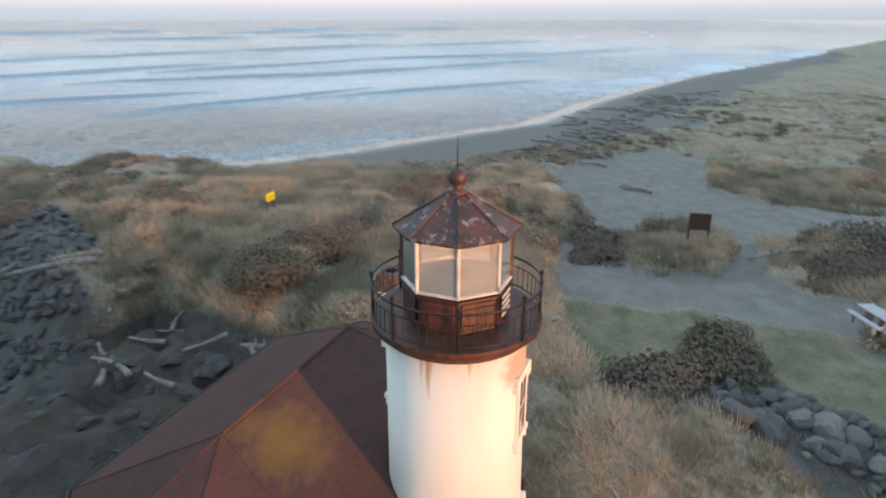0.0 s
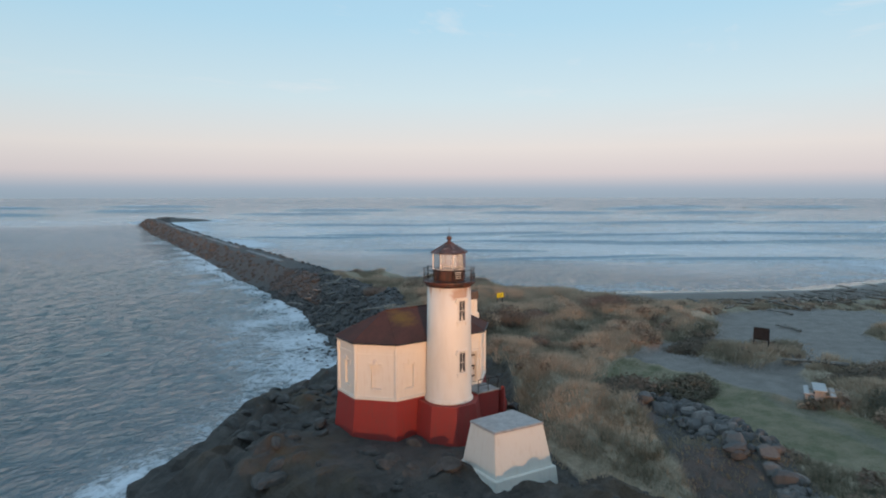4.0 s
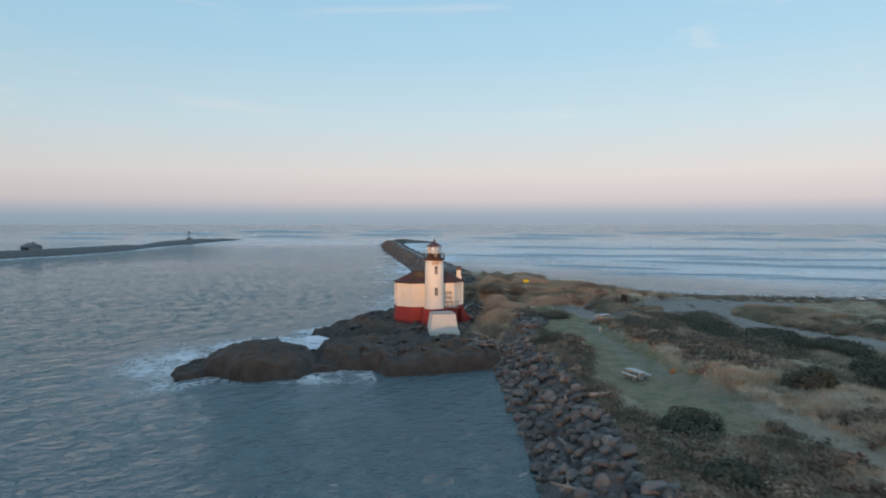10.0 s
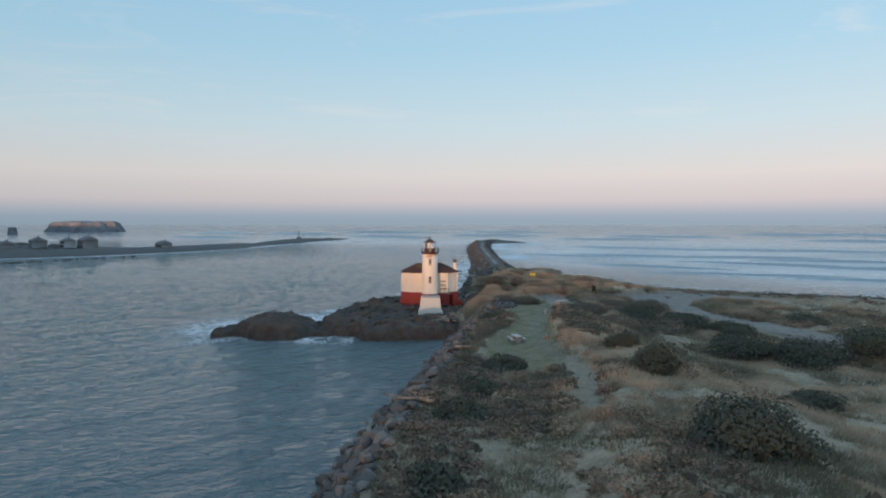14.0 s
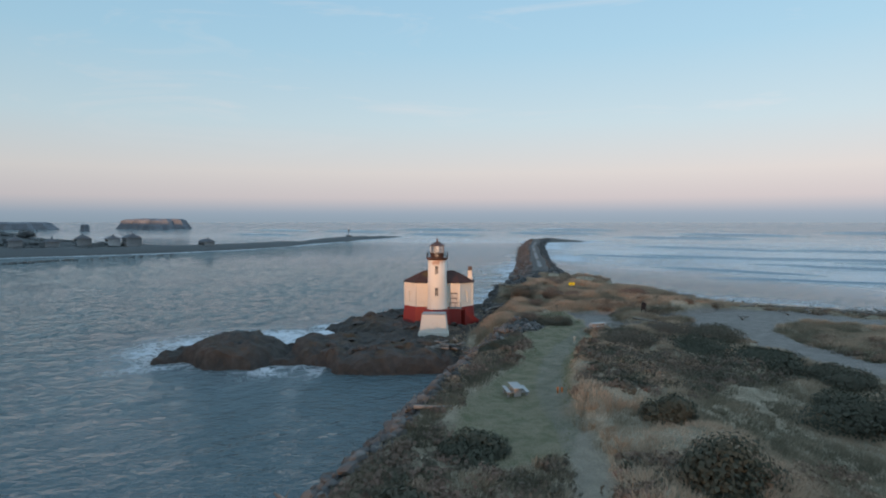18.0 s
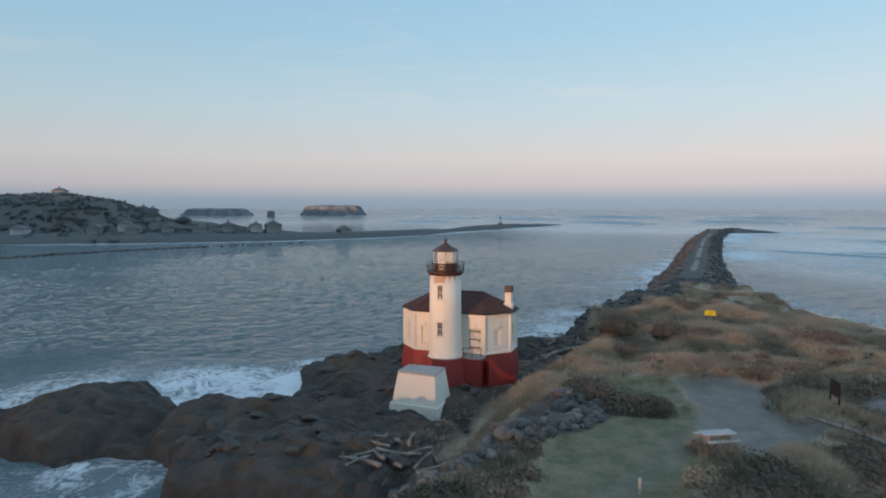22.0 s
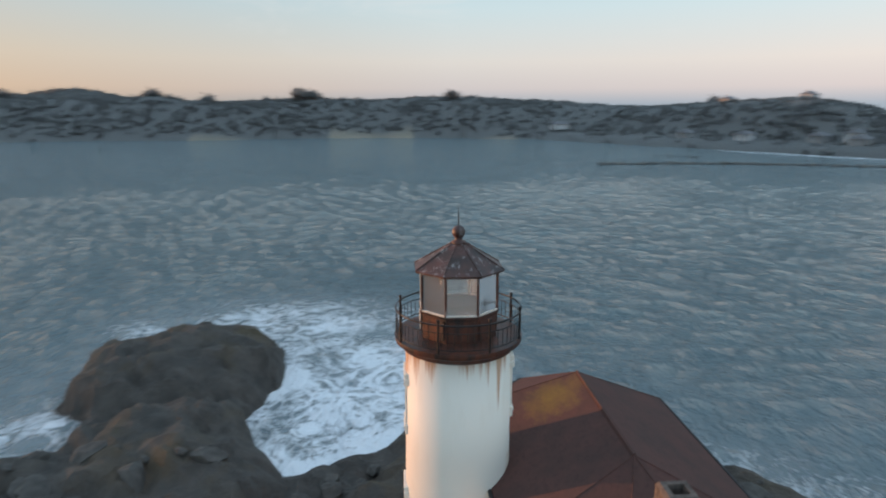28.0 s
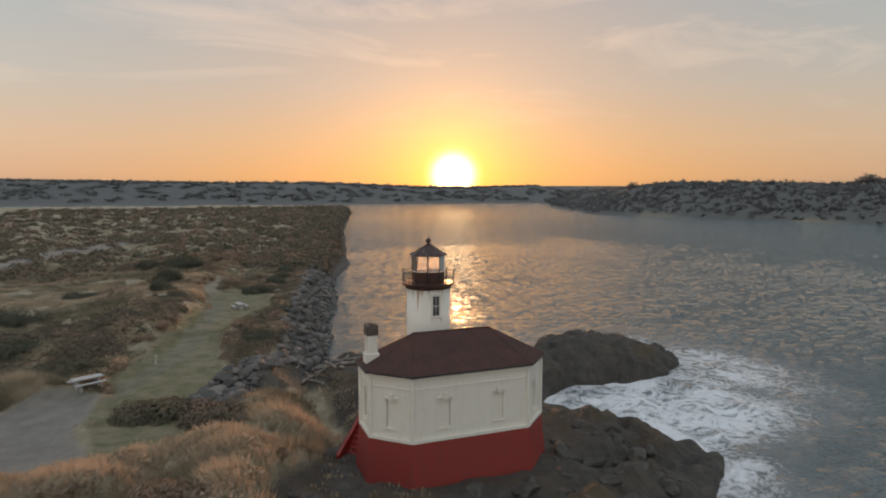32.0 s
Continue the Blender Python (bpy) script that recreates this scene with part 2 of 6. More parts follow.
def value_noise(x, y, seed=0):
    ix, iy = np.floor(x).astype(np.int64), np.floor(y).astype(np.int64)
    fx, fy = x - ix, y - iy
    fx, fy = fx * fx * (3 - 2 * fx), fy * fy * (3 - 2 * fy)
    a, b = lattice(ix, iy, seed), lattice(ix + 1, iy, seed)
    c, d = lattice(ix, iy + 1, seed), lattice(ix + 1, iy + 1, seed)
    return a + (b - a) * fx + (c - a) * fy + (a - b - c + d) * fx * fy


def fbm(x, y, size, octaves=4, seed=0, gain=0.5):
    """Rolling noise from -1 to 1 with its broadest form size metres across."""
    out, amp, tot, f = 0.0, 1.0, 0.0, 1.0 / size
    for k in range(octaves):
        out = out + amp * (value_noise(x * f + 17.3 * k, y * f - 9.1 * k, seed + k) * 2 - 1)
        tot, amp, f = tot + amp, amp * gain, f * 2.03
    return out / tot


def ridged(x, y, size, octaves=4, seed=0):
    out, amp, tot, f = 0.0, 1.0, 0.0, 1.0 / size
    for k in range(octaves):
        out = out + amp * (1 - np.abs(value_noise(x * f + 31.7 * k, y * f + 5.3 * k, seed + k) * 2 - 1))
        tot, amp, f = tot + amp, amp * 0.5, f * 2.1
    return out / tot


def inside_by(x, y, poly):
    """Metres by which places lie inside a closed outline (negative: outside)."""
    best = np.full(np.shape(x), 1e12)
    odd = np.zeros(np.shape(x), bool)
    for (ax, ay), (bx, by) in zip(poly, poly[1:] + poly[:1]):
        dx, dy = bx - ax, by - ay
        t = np.clip(((x - ax) * dx + (y - ay) * dy) / (dx * dx + dy * dy), 0, 1)
        best = np.minimum(best, (x - ax - t * dx) ** 2 + (y - ay - t * dy) ** 2)
        if ay != by:
            odd ^= ((ay > y) != (by > y)) & (x < (y - ay) * dx / dy + ax)
    return np.where(odd, 1, -1) * np.sqrt(best)


def line_gap(x, y, line):
    best = np.full(np.shape(x), 1e12)
    for (ax, ay), (bx, by) in zip(line, line[1:]):
        dx, dy = bx - ax, by - ay
        t = np.clip(((x - ax) * dx + (y - ay) * dy) / (dx * dx + dy * dy), 0, 1)
        best = np.minimum(best, (x - ax - t * dx) ** 2 + (y - ay - t * dy) ** 2)
    return np.sqrt(best)


def step(a, b, v):
    t = np.clip((v - a) / (b - a), 0, 1)
    return t * t * (3 - 2 * t)


RIPRAP = [(-162, -740), (-122, -551), (-60, -300), (-22, -121), (-13, -95), (-9, -76), (-6, -60), (-3, -46), (0, -33), (2, -24)]
JETTY_W = [(4, 24), (8, 38), (13, 60), (16, 110), (20, 150), (27, 260), (33, 325), (40, 395)]
JETTY_E = [(60, 398), (50, 320), (43, 245), (38, 176), (35, 110), (37, 78)]
BEACH = [(48, 62), (56, 50), (66, 44), (76, 39), (100, 26), (135, 21), (170, 13), (210, 3), (250, -12), (420, -70), (1200, -330), (3600, -900)]
LAND = RIPRAP + [(4, -12), (4, 8)] + JETTY_W + [(54, 428), (86, 442), (114, 434), (90, 416)] + JETTY_E + BEACH + [(3600, -1500), (600, -900), (255, -935), (-30, -1000), (-150, -870)]
ROCK = [(4, -23), (-6, -25), (-10.5, -25), (-12.5, -22), (-15.5, -20.6), (-18.5, -21.5), (-20.5, -24.2), (-27, -23.6), (-31, -21.0), (-35.5, -22.5), (-36.5, -18), (-34, -13), (-30, -9.6), (-25, -9.6), (-19, -10.2), (-13.6, -7.2), (-14.4, -3.2),
        (-18.5, 3), (-19.5, 8), (-15, 11), (-9, 16), (-2, 20), (5, 26), (14, 24), (15, 8), (12, -10), (8, -20)]
# rounded rock hummocks of the shelf: middle, half length and width, turn, height
MOUNDS = [(-25.3, -16.6, 6.6, 7.2, 12, 3.0), (-31.5, -17.5, 4.0, 3.6, 0, 1.1), (-34.8, -20.0, 2.6, 3.4, -20, 0.7), (-15.8, -14.2, 2.7, 6.0, 8, 2.45), (-11.5, -13.6, 4.4, 6.4, -10, 2.3), (-9.0, -20.5, 7.0, 4.6, 4, 2.0),
          (-3.0, -18.5, 7.5, 6.2, 0, 2.5), (-5.5, -11.0, 4.5, 5.5, 0, 2.0), (0.0, -9.0, 5.5, 5.0, 0, 1.7), (-8.5, 1.2, 4.6, 6.0, 20, 3.1), (-13.0, 2.6, 4.0, 5.4, 25, 2.2), (-7.0, 12.0, 7.0, 5.0, 35, 2.2), (2.0, 20.0, 7.0, 5.0, 35, 2.0), (4.0, -14.0, 5.0, 6.0, 0, 2.6), (9.0, 9.0, 5.0, 7.0, 0, 2.6), (9.5, 19.0, 6.0, 7.0, 0, 2.5)]
FAR = [(-1500, -2500), (-640, -1050), (-470, -760), (-366, -530), (-338, -470), (-342, -400), (-362, -290), (-398, -150), (-440, -14), (-392, 90), (-304, 136), (-233, 172), (-172, 218), (-140, 262),
       (-118, 345), (-100, 450), (-72, 560), (-84, 566), (-124, 470), (-142, 350), (-175, 285), (-235, 300), (-380, 440), (-800, 700), (-1500, 700), (-3800, 900), (-3800, -2500)]
GRAVEL = [(20.5, 1.5), (26, 3.5), (33, 3), (38, 4), (46, 9), (56, 8), (66, 0), (64, -5), (50, -5), (45, -12), (44.5, -24), (41, -24), (39.5, -12), (34, -8.5), (28, -9), (24.5, -14.5), (21.5, -12), (22, -5)]
ROAD = [(42, -6), (44, -28), (52, -52), (58, -90), (50, -140), (20, -220)]
TRAIL = [(21, -11), (16.5, -22), (14, -33), (12.5, -43), (12.8, -52), (13.0, -62), (11.0, -72)]
MOUND = [(26.5, -1.6), (32, 0.4), (37, -1.0), (37.5, -4.5), (33, -7.0), (27.5, -6.2)]
LAWN = [(13, -2), (19, 1), (21, -6), (21, -16), (18, -26), (15, -36), (14, -50), (12, -58), (8, -60), (5, -54), (5.5, -45), (9, -38), (13, -26), (13, -12)]


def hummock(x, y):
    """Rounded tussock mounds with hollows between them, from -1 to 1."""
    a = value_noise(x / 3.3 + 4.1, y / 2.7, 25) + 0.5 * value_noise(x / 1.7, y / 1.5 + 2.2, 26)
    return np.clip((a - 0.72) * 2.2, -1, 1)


def zones(x, y):
    """The ground's height and what covers it."""
    wob = fbm(x, y, 9.0, 3, 5)
    land = inside_by(x, y, LAND) + 0.9 * wob * step(400, 60, np.hypot(x, y))
    rock = inside_by(x, y, ROCK) + 1.2 * fbm(x, y, 5.0, 4, 8)
    far = inside_by(x, y, FAR) + 8.0 * fbm(x, y, 60.0, 3, 11)
    beach = np.maximum(step(14, 0, inside_by(x, y, [(36, 84)] + BEACH + [(3600, 2000), (36, 2000)]) * -1), 0) * (x > 34)
    jet_line = [(10, 34), (22, 62), (26, 110), (30, 170), (36, 255), (44, 325), (50, 396), (66, 424), (106, 434)]
    jet = line_gap(x, y, jet_line)
    # height
    h = np.where(land < 0, -3.0 + np.maximum(land, -12) * 0.1, 0)
    rip = np.clip(land / 6.0, 0, 1)
    dunes = 3.5 + 0.9 * fbm(x, y, 22.0, 4, 21) + 0.45 * fbm(x, y, 5.5, 3, 23)
    dunes = dunes + 1.2 * step(26, 10, np.hypot(x - 24, y - 30)) + 1.4 * step(9, 3, line_gap(x, y, [(16, -32), (18, -50), (16, -75), (12, -100)]))
    dunes = dunes - 1.1 * step(12, 24, np.minimum(x - 10, 40)) * step(-30, -50, y)
    dunes = dunes + step(-4, 6, y) * step(50, 42, x) * (0.75 * fbm(x, y, 7.0, 3, 24) + 0.3)
    dunes = dunes + 0.55 * hummock(x, y) * (0.5 + 0.5 * step(-26, -6, y))
    sandy = np.clip(-inside_by(x, y, [(36, 84)] + BEACH + [(3600, 2000), (36, 2000)]), 0, 60)
    shore = np.where((x > 34) & (y > -60), np.minimum(dunes, (0.17 - 0.07 * step(38, 50, x)) * sandy - 0.1), dunes)
    jetty_top = np.clip(3.3 - 0.34 * np.maximum(jet - 3.0, 0), -3, 3.4)
    tall = np.where(y > 72 + 4 * wob, jetty_top, shore)
    h_land = tall * step(0, 1, rip) + 0.35 * (ridged(x, y, 1.6, 2, 31) - 0.5) * step(8, 3, land)
    grav = step(-1.2, 0.8, inside_by(x, y, GRAVEL) + 0.6 * wob) * (1 - step(-0.6, 0.5, inside_by(x, y, MOUND) + 0.5 * wob))
    grav = np.maximum(grav, step(4.0, 2.6, line_gap(x, y, ROAD) + 0.6 * wob))
    trail = 0.55 * step(2.0, 0.8, line_gap(x, y, TRAIL) + 0.4 * wob)
    lawn = step(-1.5, 1.0, inside_by(x, y, LAWN) + 0.9 * wob)
    flat = np.maximum(np.maximum(grav, 0.8 * lawn), trail)
    h_land = h_land * (1 - flat) + flat * np.where(y < -30, 3.55, 3.15)
    h = np.where(land > 0, np.maximum(h_land, -0.5), h)
    # rock shelf of the lighthouse
    warp_x, warp_y = x + 1.3 * fbm(x, y, 4.5, 3, 42), y + 1.3 * fbm(x, y, 4.5, 3, 47)
    crag = np.full(np.shape(x), 0.75)
    for mx, my, rx, ry, turn, top in MOUNDS:
        ca, sa = math.cos(radians(turn)), math.sin(radians(turn))
        dx, dy = warp_x - mx, warp_y - my
        away = np.hypot((dx * ca + dy * sa) / rx, (dy * ca - dx * sa) / ry)
        crag = np.maximum(crag, top * np.sqrt(np.clip(1 - away ** 2.6, 0, 1)))
    crag = crag + 1.0 * (ridged(x + 0.6 * y, y, 3.6, 4, 41) - 0.62) * step(0.4, 2.2, rock) + 0.42 * fbm(x, y, 1.6, 3, 43) - 0.45 * step(0.78, 0.92, ridged(x, y - 0.5 * x, 5.2, 2, 49)) + 0.95 * (ridged(x, y, 1.9, 3, 48) - 0.62) * step(0.4, 2.0, rock)
    yard = step(10.5, 7.5, np.hypot((x - 0.5) * 0.9, y - 2.0))
    crag = crag * (1 - yard) + yard * (2.05 + 0.25 * fbm(x, y, 2.5, 3, 44) + 0.3 * (ridged(x, y, 1.9, 2, 46) - 0.5))
    crag = np.where(rock > 0, crag * step(0, 1.5, rock), -3 + np.maximum(rock, -12) * 0.1)
    on_rock = step(0, 1, np.clip(rock, 0, 2)) * step(1.4, -1.4, x + 0.8 * wob - np.interp(y, [-24, -9, -4, 0, 3, 7, 14, 29], [4.4, 4.8, 4.8, 6.8, 8.9, 11.0, 12.4, 13.4]))
    h = np.where(rock > 0, np.maximum(h * (1 - on_rock) + crag * on_rock, np.minimum(crag, h)), np.maximum(h, crag))
    # far shore
    az = np.degrees(np.arctan2(-x, y))
    cap = np.interp(az, [-180, 10, 36, 44, 55, 70, 85, 100, 120, 145, 180], [30, 4.0, 4.5, 12, 25, 28, 29, 32, 34, 32, 30])
    begin, wide = np.interp(az, [40, 70, 85], [38, 32, 6]), np.interp(az, [40, 55, 70, 85, 150], [70, 45, 60, 45, 60])
    bluff = 3.6 * step(0, 14, far) + (cap * (0.85 + 0.3 * fbm(x, y, 90.0, 3, 51)) - 3.6) * step(0, 1, np.clip((far - begin) / wide, 0, 1))
    low = (y > 215) & (x > -200)
    bluff = np.where(low, np.minimum(0.3 * np.maximum(far, 0), 3.0), bluff)
    h = np.where(far > 0, np.maximum(h, bluff), h)
    # long wooded hills up the river, just below the rising sun
    south = step(-1230, -1560, y) * step(-2300, -1900, x)
    h = np.where(south > 0, np.maximum(h, 50 * south * (1.0 + 0.09 * fbm(x, y, 420.0, 3, 52)) * (1 - 0.22 * np.exp(-((az - 158) / 7.0) ** 2))), h)
    stony = np.maximum(step(7, 4, land) * ((y < 30) | (x < 40)) * (land > -4) * (x < 60) * (1 - step(10, 30, np.maximum(land, 0))), step(0, 1, jet < 14) * (y > 70))
    stony = np.where((y > 28) & (y <= 74), step(11, 7, line_gap(x, y, JETTY_W) + 2 * wob), stony)
    stony = stony * (1 - step(-17, -12, y) * step(24, 18, y))
    stony = np.maximum(stony, step(3.4, 2.0, line_gap(x, y, [(2, -25), (7, -18), (11, -12), (13.5, -7.5)]) + 0.6 * wob))
    bare = on_rock * (rock > 0)
    return h, dict(rock=np.clip(np.maximum(bare, 0), 0, 1), stone=np.clip(stony * (1 - bare), 0, 1), sand=np.clip(step(13, 8, sandy * np.interp(x, [35, 39, 50, 62, 90, 200], [1.0, 0.46, 0.42, 0.40, 0.36, 0.36]) + 2.5 * wob) * (x > 36) * (land > -8) * (y < 84) * (y > -60), 0, 1),
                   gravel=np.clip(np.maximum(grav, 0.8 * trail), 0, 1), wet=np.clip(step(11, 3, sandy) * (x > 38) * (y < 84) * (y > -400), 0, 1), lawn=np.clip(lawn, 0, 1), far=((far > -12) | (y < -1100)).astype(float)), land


def axis_steps(lo, hi, fine, far_lo, far_hi, grow):
    mid = list(np.arange(lo, hi + fine / 2, fine))
    s, v = fine, mid[-1]
    while v < far_hi:
        s = min(s * grow, 160)
        v += s
        mid.append(v)
    s, v = fine, mid[0]
    while v > far_lo:
        s = min(s * grow, 160)
        v -= s
        mid.insert(0, v)
    return np.array(mid)


def sheet(name, xs, ys, zs, attrs, mat):
    nx, ny = len(xs), len(ys)
    gx, gy = np.meshgrid(xs, ys)
    co = np.stack([gx, gy, zs], -1).reshape(-1, 3)
    i = np.arange(nx * ny).reshape(ny, nx)
    quads = np.stack([i[:-1, :-1], i[:-1, 1:], i[1:, 1:], i[1:, :-1]], -1).reshape(-1, 4)
    me = bpy.data.meshes.new(name)
    me.vertices.add(len(co))
    me.vertices.foreach_set("co", co.ravel())
    me.loops.add(quads.size)
    me.loops.foreach_set("vertex_index", quads.ravel().astype(np.int32))
    me.polygons.add(len(quads))
    me.polygons.foreach_set("loop_start", np.arange(0, quads.size, 4, dtype=np.int32))
    me.polygons.foreach_set("use_smooth", np.ones(len(quads), bool))
    me.update()
    for key, val in attrs.items():
        me.attributes.new(key, "FLOAT", "POINT").data.foreach_set("value", np.asarray(val, np.float32).ravel())
    me.materials.append(mat)
    return new(name, me)


def ground_material():
    m, n, b = material("shore_ground")
    p = n.place()
    big, mid, fine = n.noise(p, 0.09, 5, 0.6), n.noise(p, 0.7, 5, 0.65), n.noise(p, 6.0, 4, 0.7)
    turf = n.mix(n.ramp(big, [(0.38, 0.0), (0.62, 1.0)]), (0.38, 0.325, 0.225), (0.50, 0.40, 0.285))
    turf = n.mix(n.ramp(mid, [(0.42, 0.0), (0.68, 1.0)]), turf, (0.25, 0.21, 0.14))
    rock = n.mix(n.ramp(mid, [(0.3, 0.0), (0.7, 1.0)]), (0.050, 0.046, 0.042), (0.115, 0.100, 0.088))
    # short brown turf and weed on the upper rock
    high = n.add("ShaderNodeSeparateXYZ")
    n.link(p, high.inputs[0])
    weed = n.math("MULTIPLY", n.ramp(n.noise(p, 0.22, 5, 0.65), [(0.46, 0.0), (0.62, 0.8)]), n.math("DIVIDE", n.math("SUBTRACT", high.outputs[2], 1.1), 1.2, True))
    rock = n.mix(weed, rock, n.mix(n.noise(p, 0.12, 2), (0.085, 0.075, 0.035), (0.135, 0.075, 0.048)))
    stone = n.mix(mid, (0.075, 0.07, 0.065), (0.17, 0.155, 0.14))
    sand = n.mix(mid, (0.20, 0.178, 0.155), (0.28, 0.25, 0.22))
    gravel = n.mix(n.ramp(mid, [(0.35, 0.0), (0.65, 1.0)]), (0.25, 0.225, 0.20), (0.34, 0.305, 0.27))
    lawn = n.mix(n.ramp(mid, [(0.35, 0.0), (0.65, 1.0)]), (0.165, 0.165, 0.085), (0.32, 0.27, 0.175))
    # far bluff ground, greyed to blend with the haze-toned woods
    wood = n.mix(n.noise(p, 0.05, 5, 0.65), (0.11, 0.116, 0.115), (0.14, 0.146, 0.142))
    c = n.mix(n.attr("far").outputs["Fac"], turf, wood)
    for key, col in (("lawn", lawn), ("stone", stone), ("sand", sand), ("gravel", gravel), ("rock", rock)):
        edge = n.ramp(n.math("ADD", n.attr(key).outputs["Fac"], n.math("MULTIPLY", n.math("SUBTRACT", fine, 0.5), 0.5)), [(0.3, 0.0), (0.7, 1.0)])
        c = n.mix(edge, c, col)
    c = n.mix(n.math("MULTIPLY", n.ramp(fine, [(0.4, 0.0), (0.7, 1.0)]), 0.22), c, (0.05, 0.042, 0.034))
    n.link(c, b.inputs["Base Color"])
    wet = n.attr("wet").outputs["Fac"]
    n.link(n.math("SUBTRACT", 0.9, n.math("MULTIPLY", wet, 0.72)), b.inputs["Roughness"])
    dry = n.math("SUBTRACT", 1.0, n.math("MULTIPLY", wet, 0.93))
    cracks = n.add("ShaderNodeTexVoronoi")
    n.link(p, cracks.inputs["Vector"])
    cracks.inputs["Scale"].default_value = 0.8
    crag = n.math("MULTIPLY", n.math("MULTIPLY", cracks.outputs["Distance"], 2.0), n.attr("rock").outputs["Fac"])
    bump(n, b, n.math("MULTIPLY", n.math("ADD", crag, n.math("ADD", n.math("MULTIPLY", mid, 2.0), fine)), dry), 0.9, 0.2)
    return m


XS, YS = axis_steps(-42, 64, 0.5, -3900, 3700, 1.09), axis_steps(-122, 78, 0.5, -3200, 3900, 1.09)
GX, GY = np.meshgrid(XS, YS)
HEIGHT, ZONE, LANDBY = zones(GX, GY)
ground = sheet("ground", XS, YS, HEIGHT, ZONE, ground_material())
# broken rock and heaped stone keep hard facets
face_rock = np.maximum(ZONE["rock"], ZONE["stone"])[:-1, :-1] < 0.5
ground.data.polygons.foreach_set("use_smooth", face_rock.ravel())
tagged(ground, "dune grass, gravel, sand and dark rock of a coastal spit", "ground", kind="structure")


def ground_z(x, y):
    i, j = np.clip(np.searchsorted(XS, x) - 1, 0, len(XS) - 2), np.clip(np.searchsorted(YS, y) - 1, 0, len(YS) - 2)
    fx, fy = (x - XS[i]) / (XS[i + 1] - XS[i]), (y - YS[j]) / (YS[j + 1] - YS[j])
    return (HEIGHT[j, i] * (1 - fx) + HEIGHT[j, i + 1] * fx) * (1 - fy) + (HEIGHT[j + 1, i] * (1 - fx) + HEIGHT[j + 1, i + 1] * fx) * fy


def zone_at(key, x, y):
    return ZONE[key][np.clip(np.searchsorted(YS, y), 0, len(YS) - 1), np.clip(np.searchsorted(XS, x), 0, len(XS) - 1)]


# ---- the sea and the river mouth ----
def water_material():
    m, n, b = material("sea_water")
    p = n.place()
    foam = n.attr("foam").outputs["Fac"]
    # a web of foam lines, broken by finer bubbles
    lace = n.noise(p, 0.42, 5, 0.6, 1.6)
    web = n.math("SUBTRACT", 1.0, n.math("MULTIPLY", n.math("ABSOLUTE", n.math("SUBTRACT", lace, 0.5)), 7.5), True)
    lace2 = n.noise(n.mapped(p, (0.8, 1.2, 1.0), (0, 0, 0.5)), 1.1, 5, 0.65, 1.2)
    web2 = n.math("SUBTRACT", 1.0, n.math("MULTIPLY", n.math("ABSOLUTE", n.math("SUBTRACT", lace2, 0.5)), 6.5), True)
    blot = n.noise(p, 0.16, 5, 0.7, 0.6)
    froth = n.math("ADD", n.math("MULTIPLY", web, 0.55), n.math("ADD", n.math("MULTIPLY", web2, 0.40), n.math("MULTIPLY", n.math("SUBTRACT", blot, 0.5), 1.5)))
    white = n.ramp(n.math("ADD", n.math("MULTIPLY", foam, 1.25), n.math("SUBTRACT", n.math("MULTIPLY", froth, 0.75), 0.55)), [(0.38, 0.0), (0.80, 1.0)])
    white = n.math("MULTIPLY", white, n.ramp(foam, [(0.03, 0.0), (0.25, 1.0)]))
    deep = n.mix(n.noise(p, 0.03, 3), (0.075, 0.125, 0.142), (0.105, 0.158, 0.172))
    deep = n.mix(n.attr("milk").outputs["Fac"], deep, (0.68, 0.70, 0.72))
    c = n.mix(white, deep, (0.82, 0.85, 0.88))
    n.link(c, b.inputs["Base Color"])
    n.link(n.math("ADD", n.math("MULTIPLY", white, 0.6), n.math("ADD", n.math("MULTIPLY", n.attr("milk").outputs["Fac"], 0.25), 0.06)), b.inputs["Roughness"])
    b.inputs["IOR"].default_value = 1.33
    chop = n.noise(n.mapped(p, (0.7, 1.3, 1.0), (0, 0, 0.2)), 0.95, 4, 0.55)
    rip = n.noise(p, 2.4, 3, 0.55)
    train = n.mapped(p, (3.4, 1.0, 1.0), (0, 0, 0.70))
    train.node.vector_type = "TEXTURE"
    rows = n.noise(train, 0.26, 3, 0.5, 0.25)
    tall = n.math("ADD", n.math("ADD", n.math("MULTIPLY", chop, 1.3), n.math("MULTIPLY", rip, 0.50)), n.math("MULTIPLY", rows, 2.6))
    calm = n.math("MULTIPLY", n.attr("wind").outputs["Fac"], n.math("SUBTRACT", 1.0, n.math("MULTIPLY", n.attr("milk").outputs["Fac"], 0.55)))
    bump(n, b, n.math("ADD", n.math("MULTIPLY", tall, calm), n.math("MULTIPLY", white, 0.25)), 1.0, 0.55)
    return m


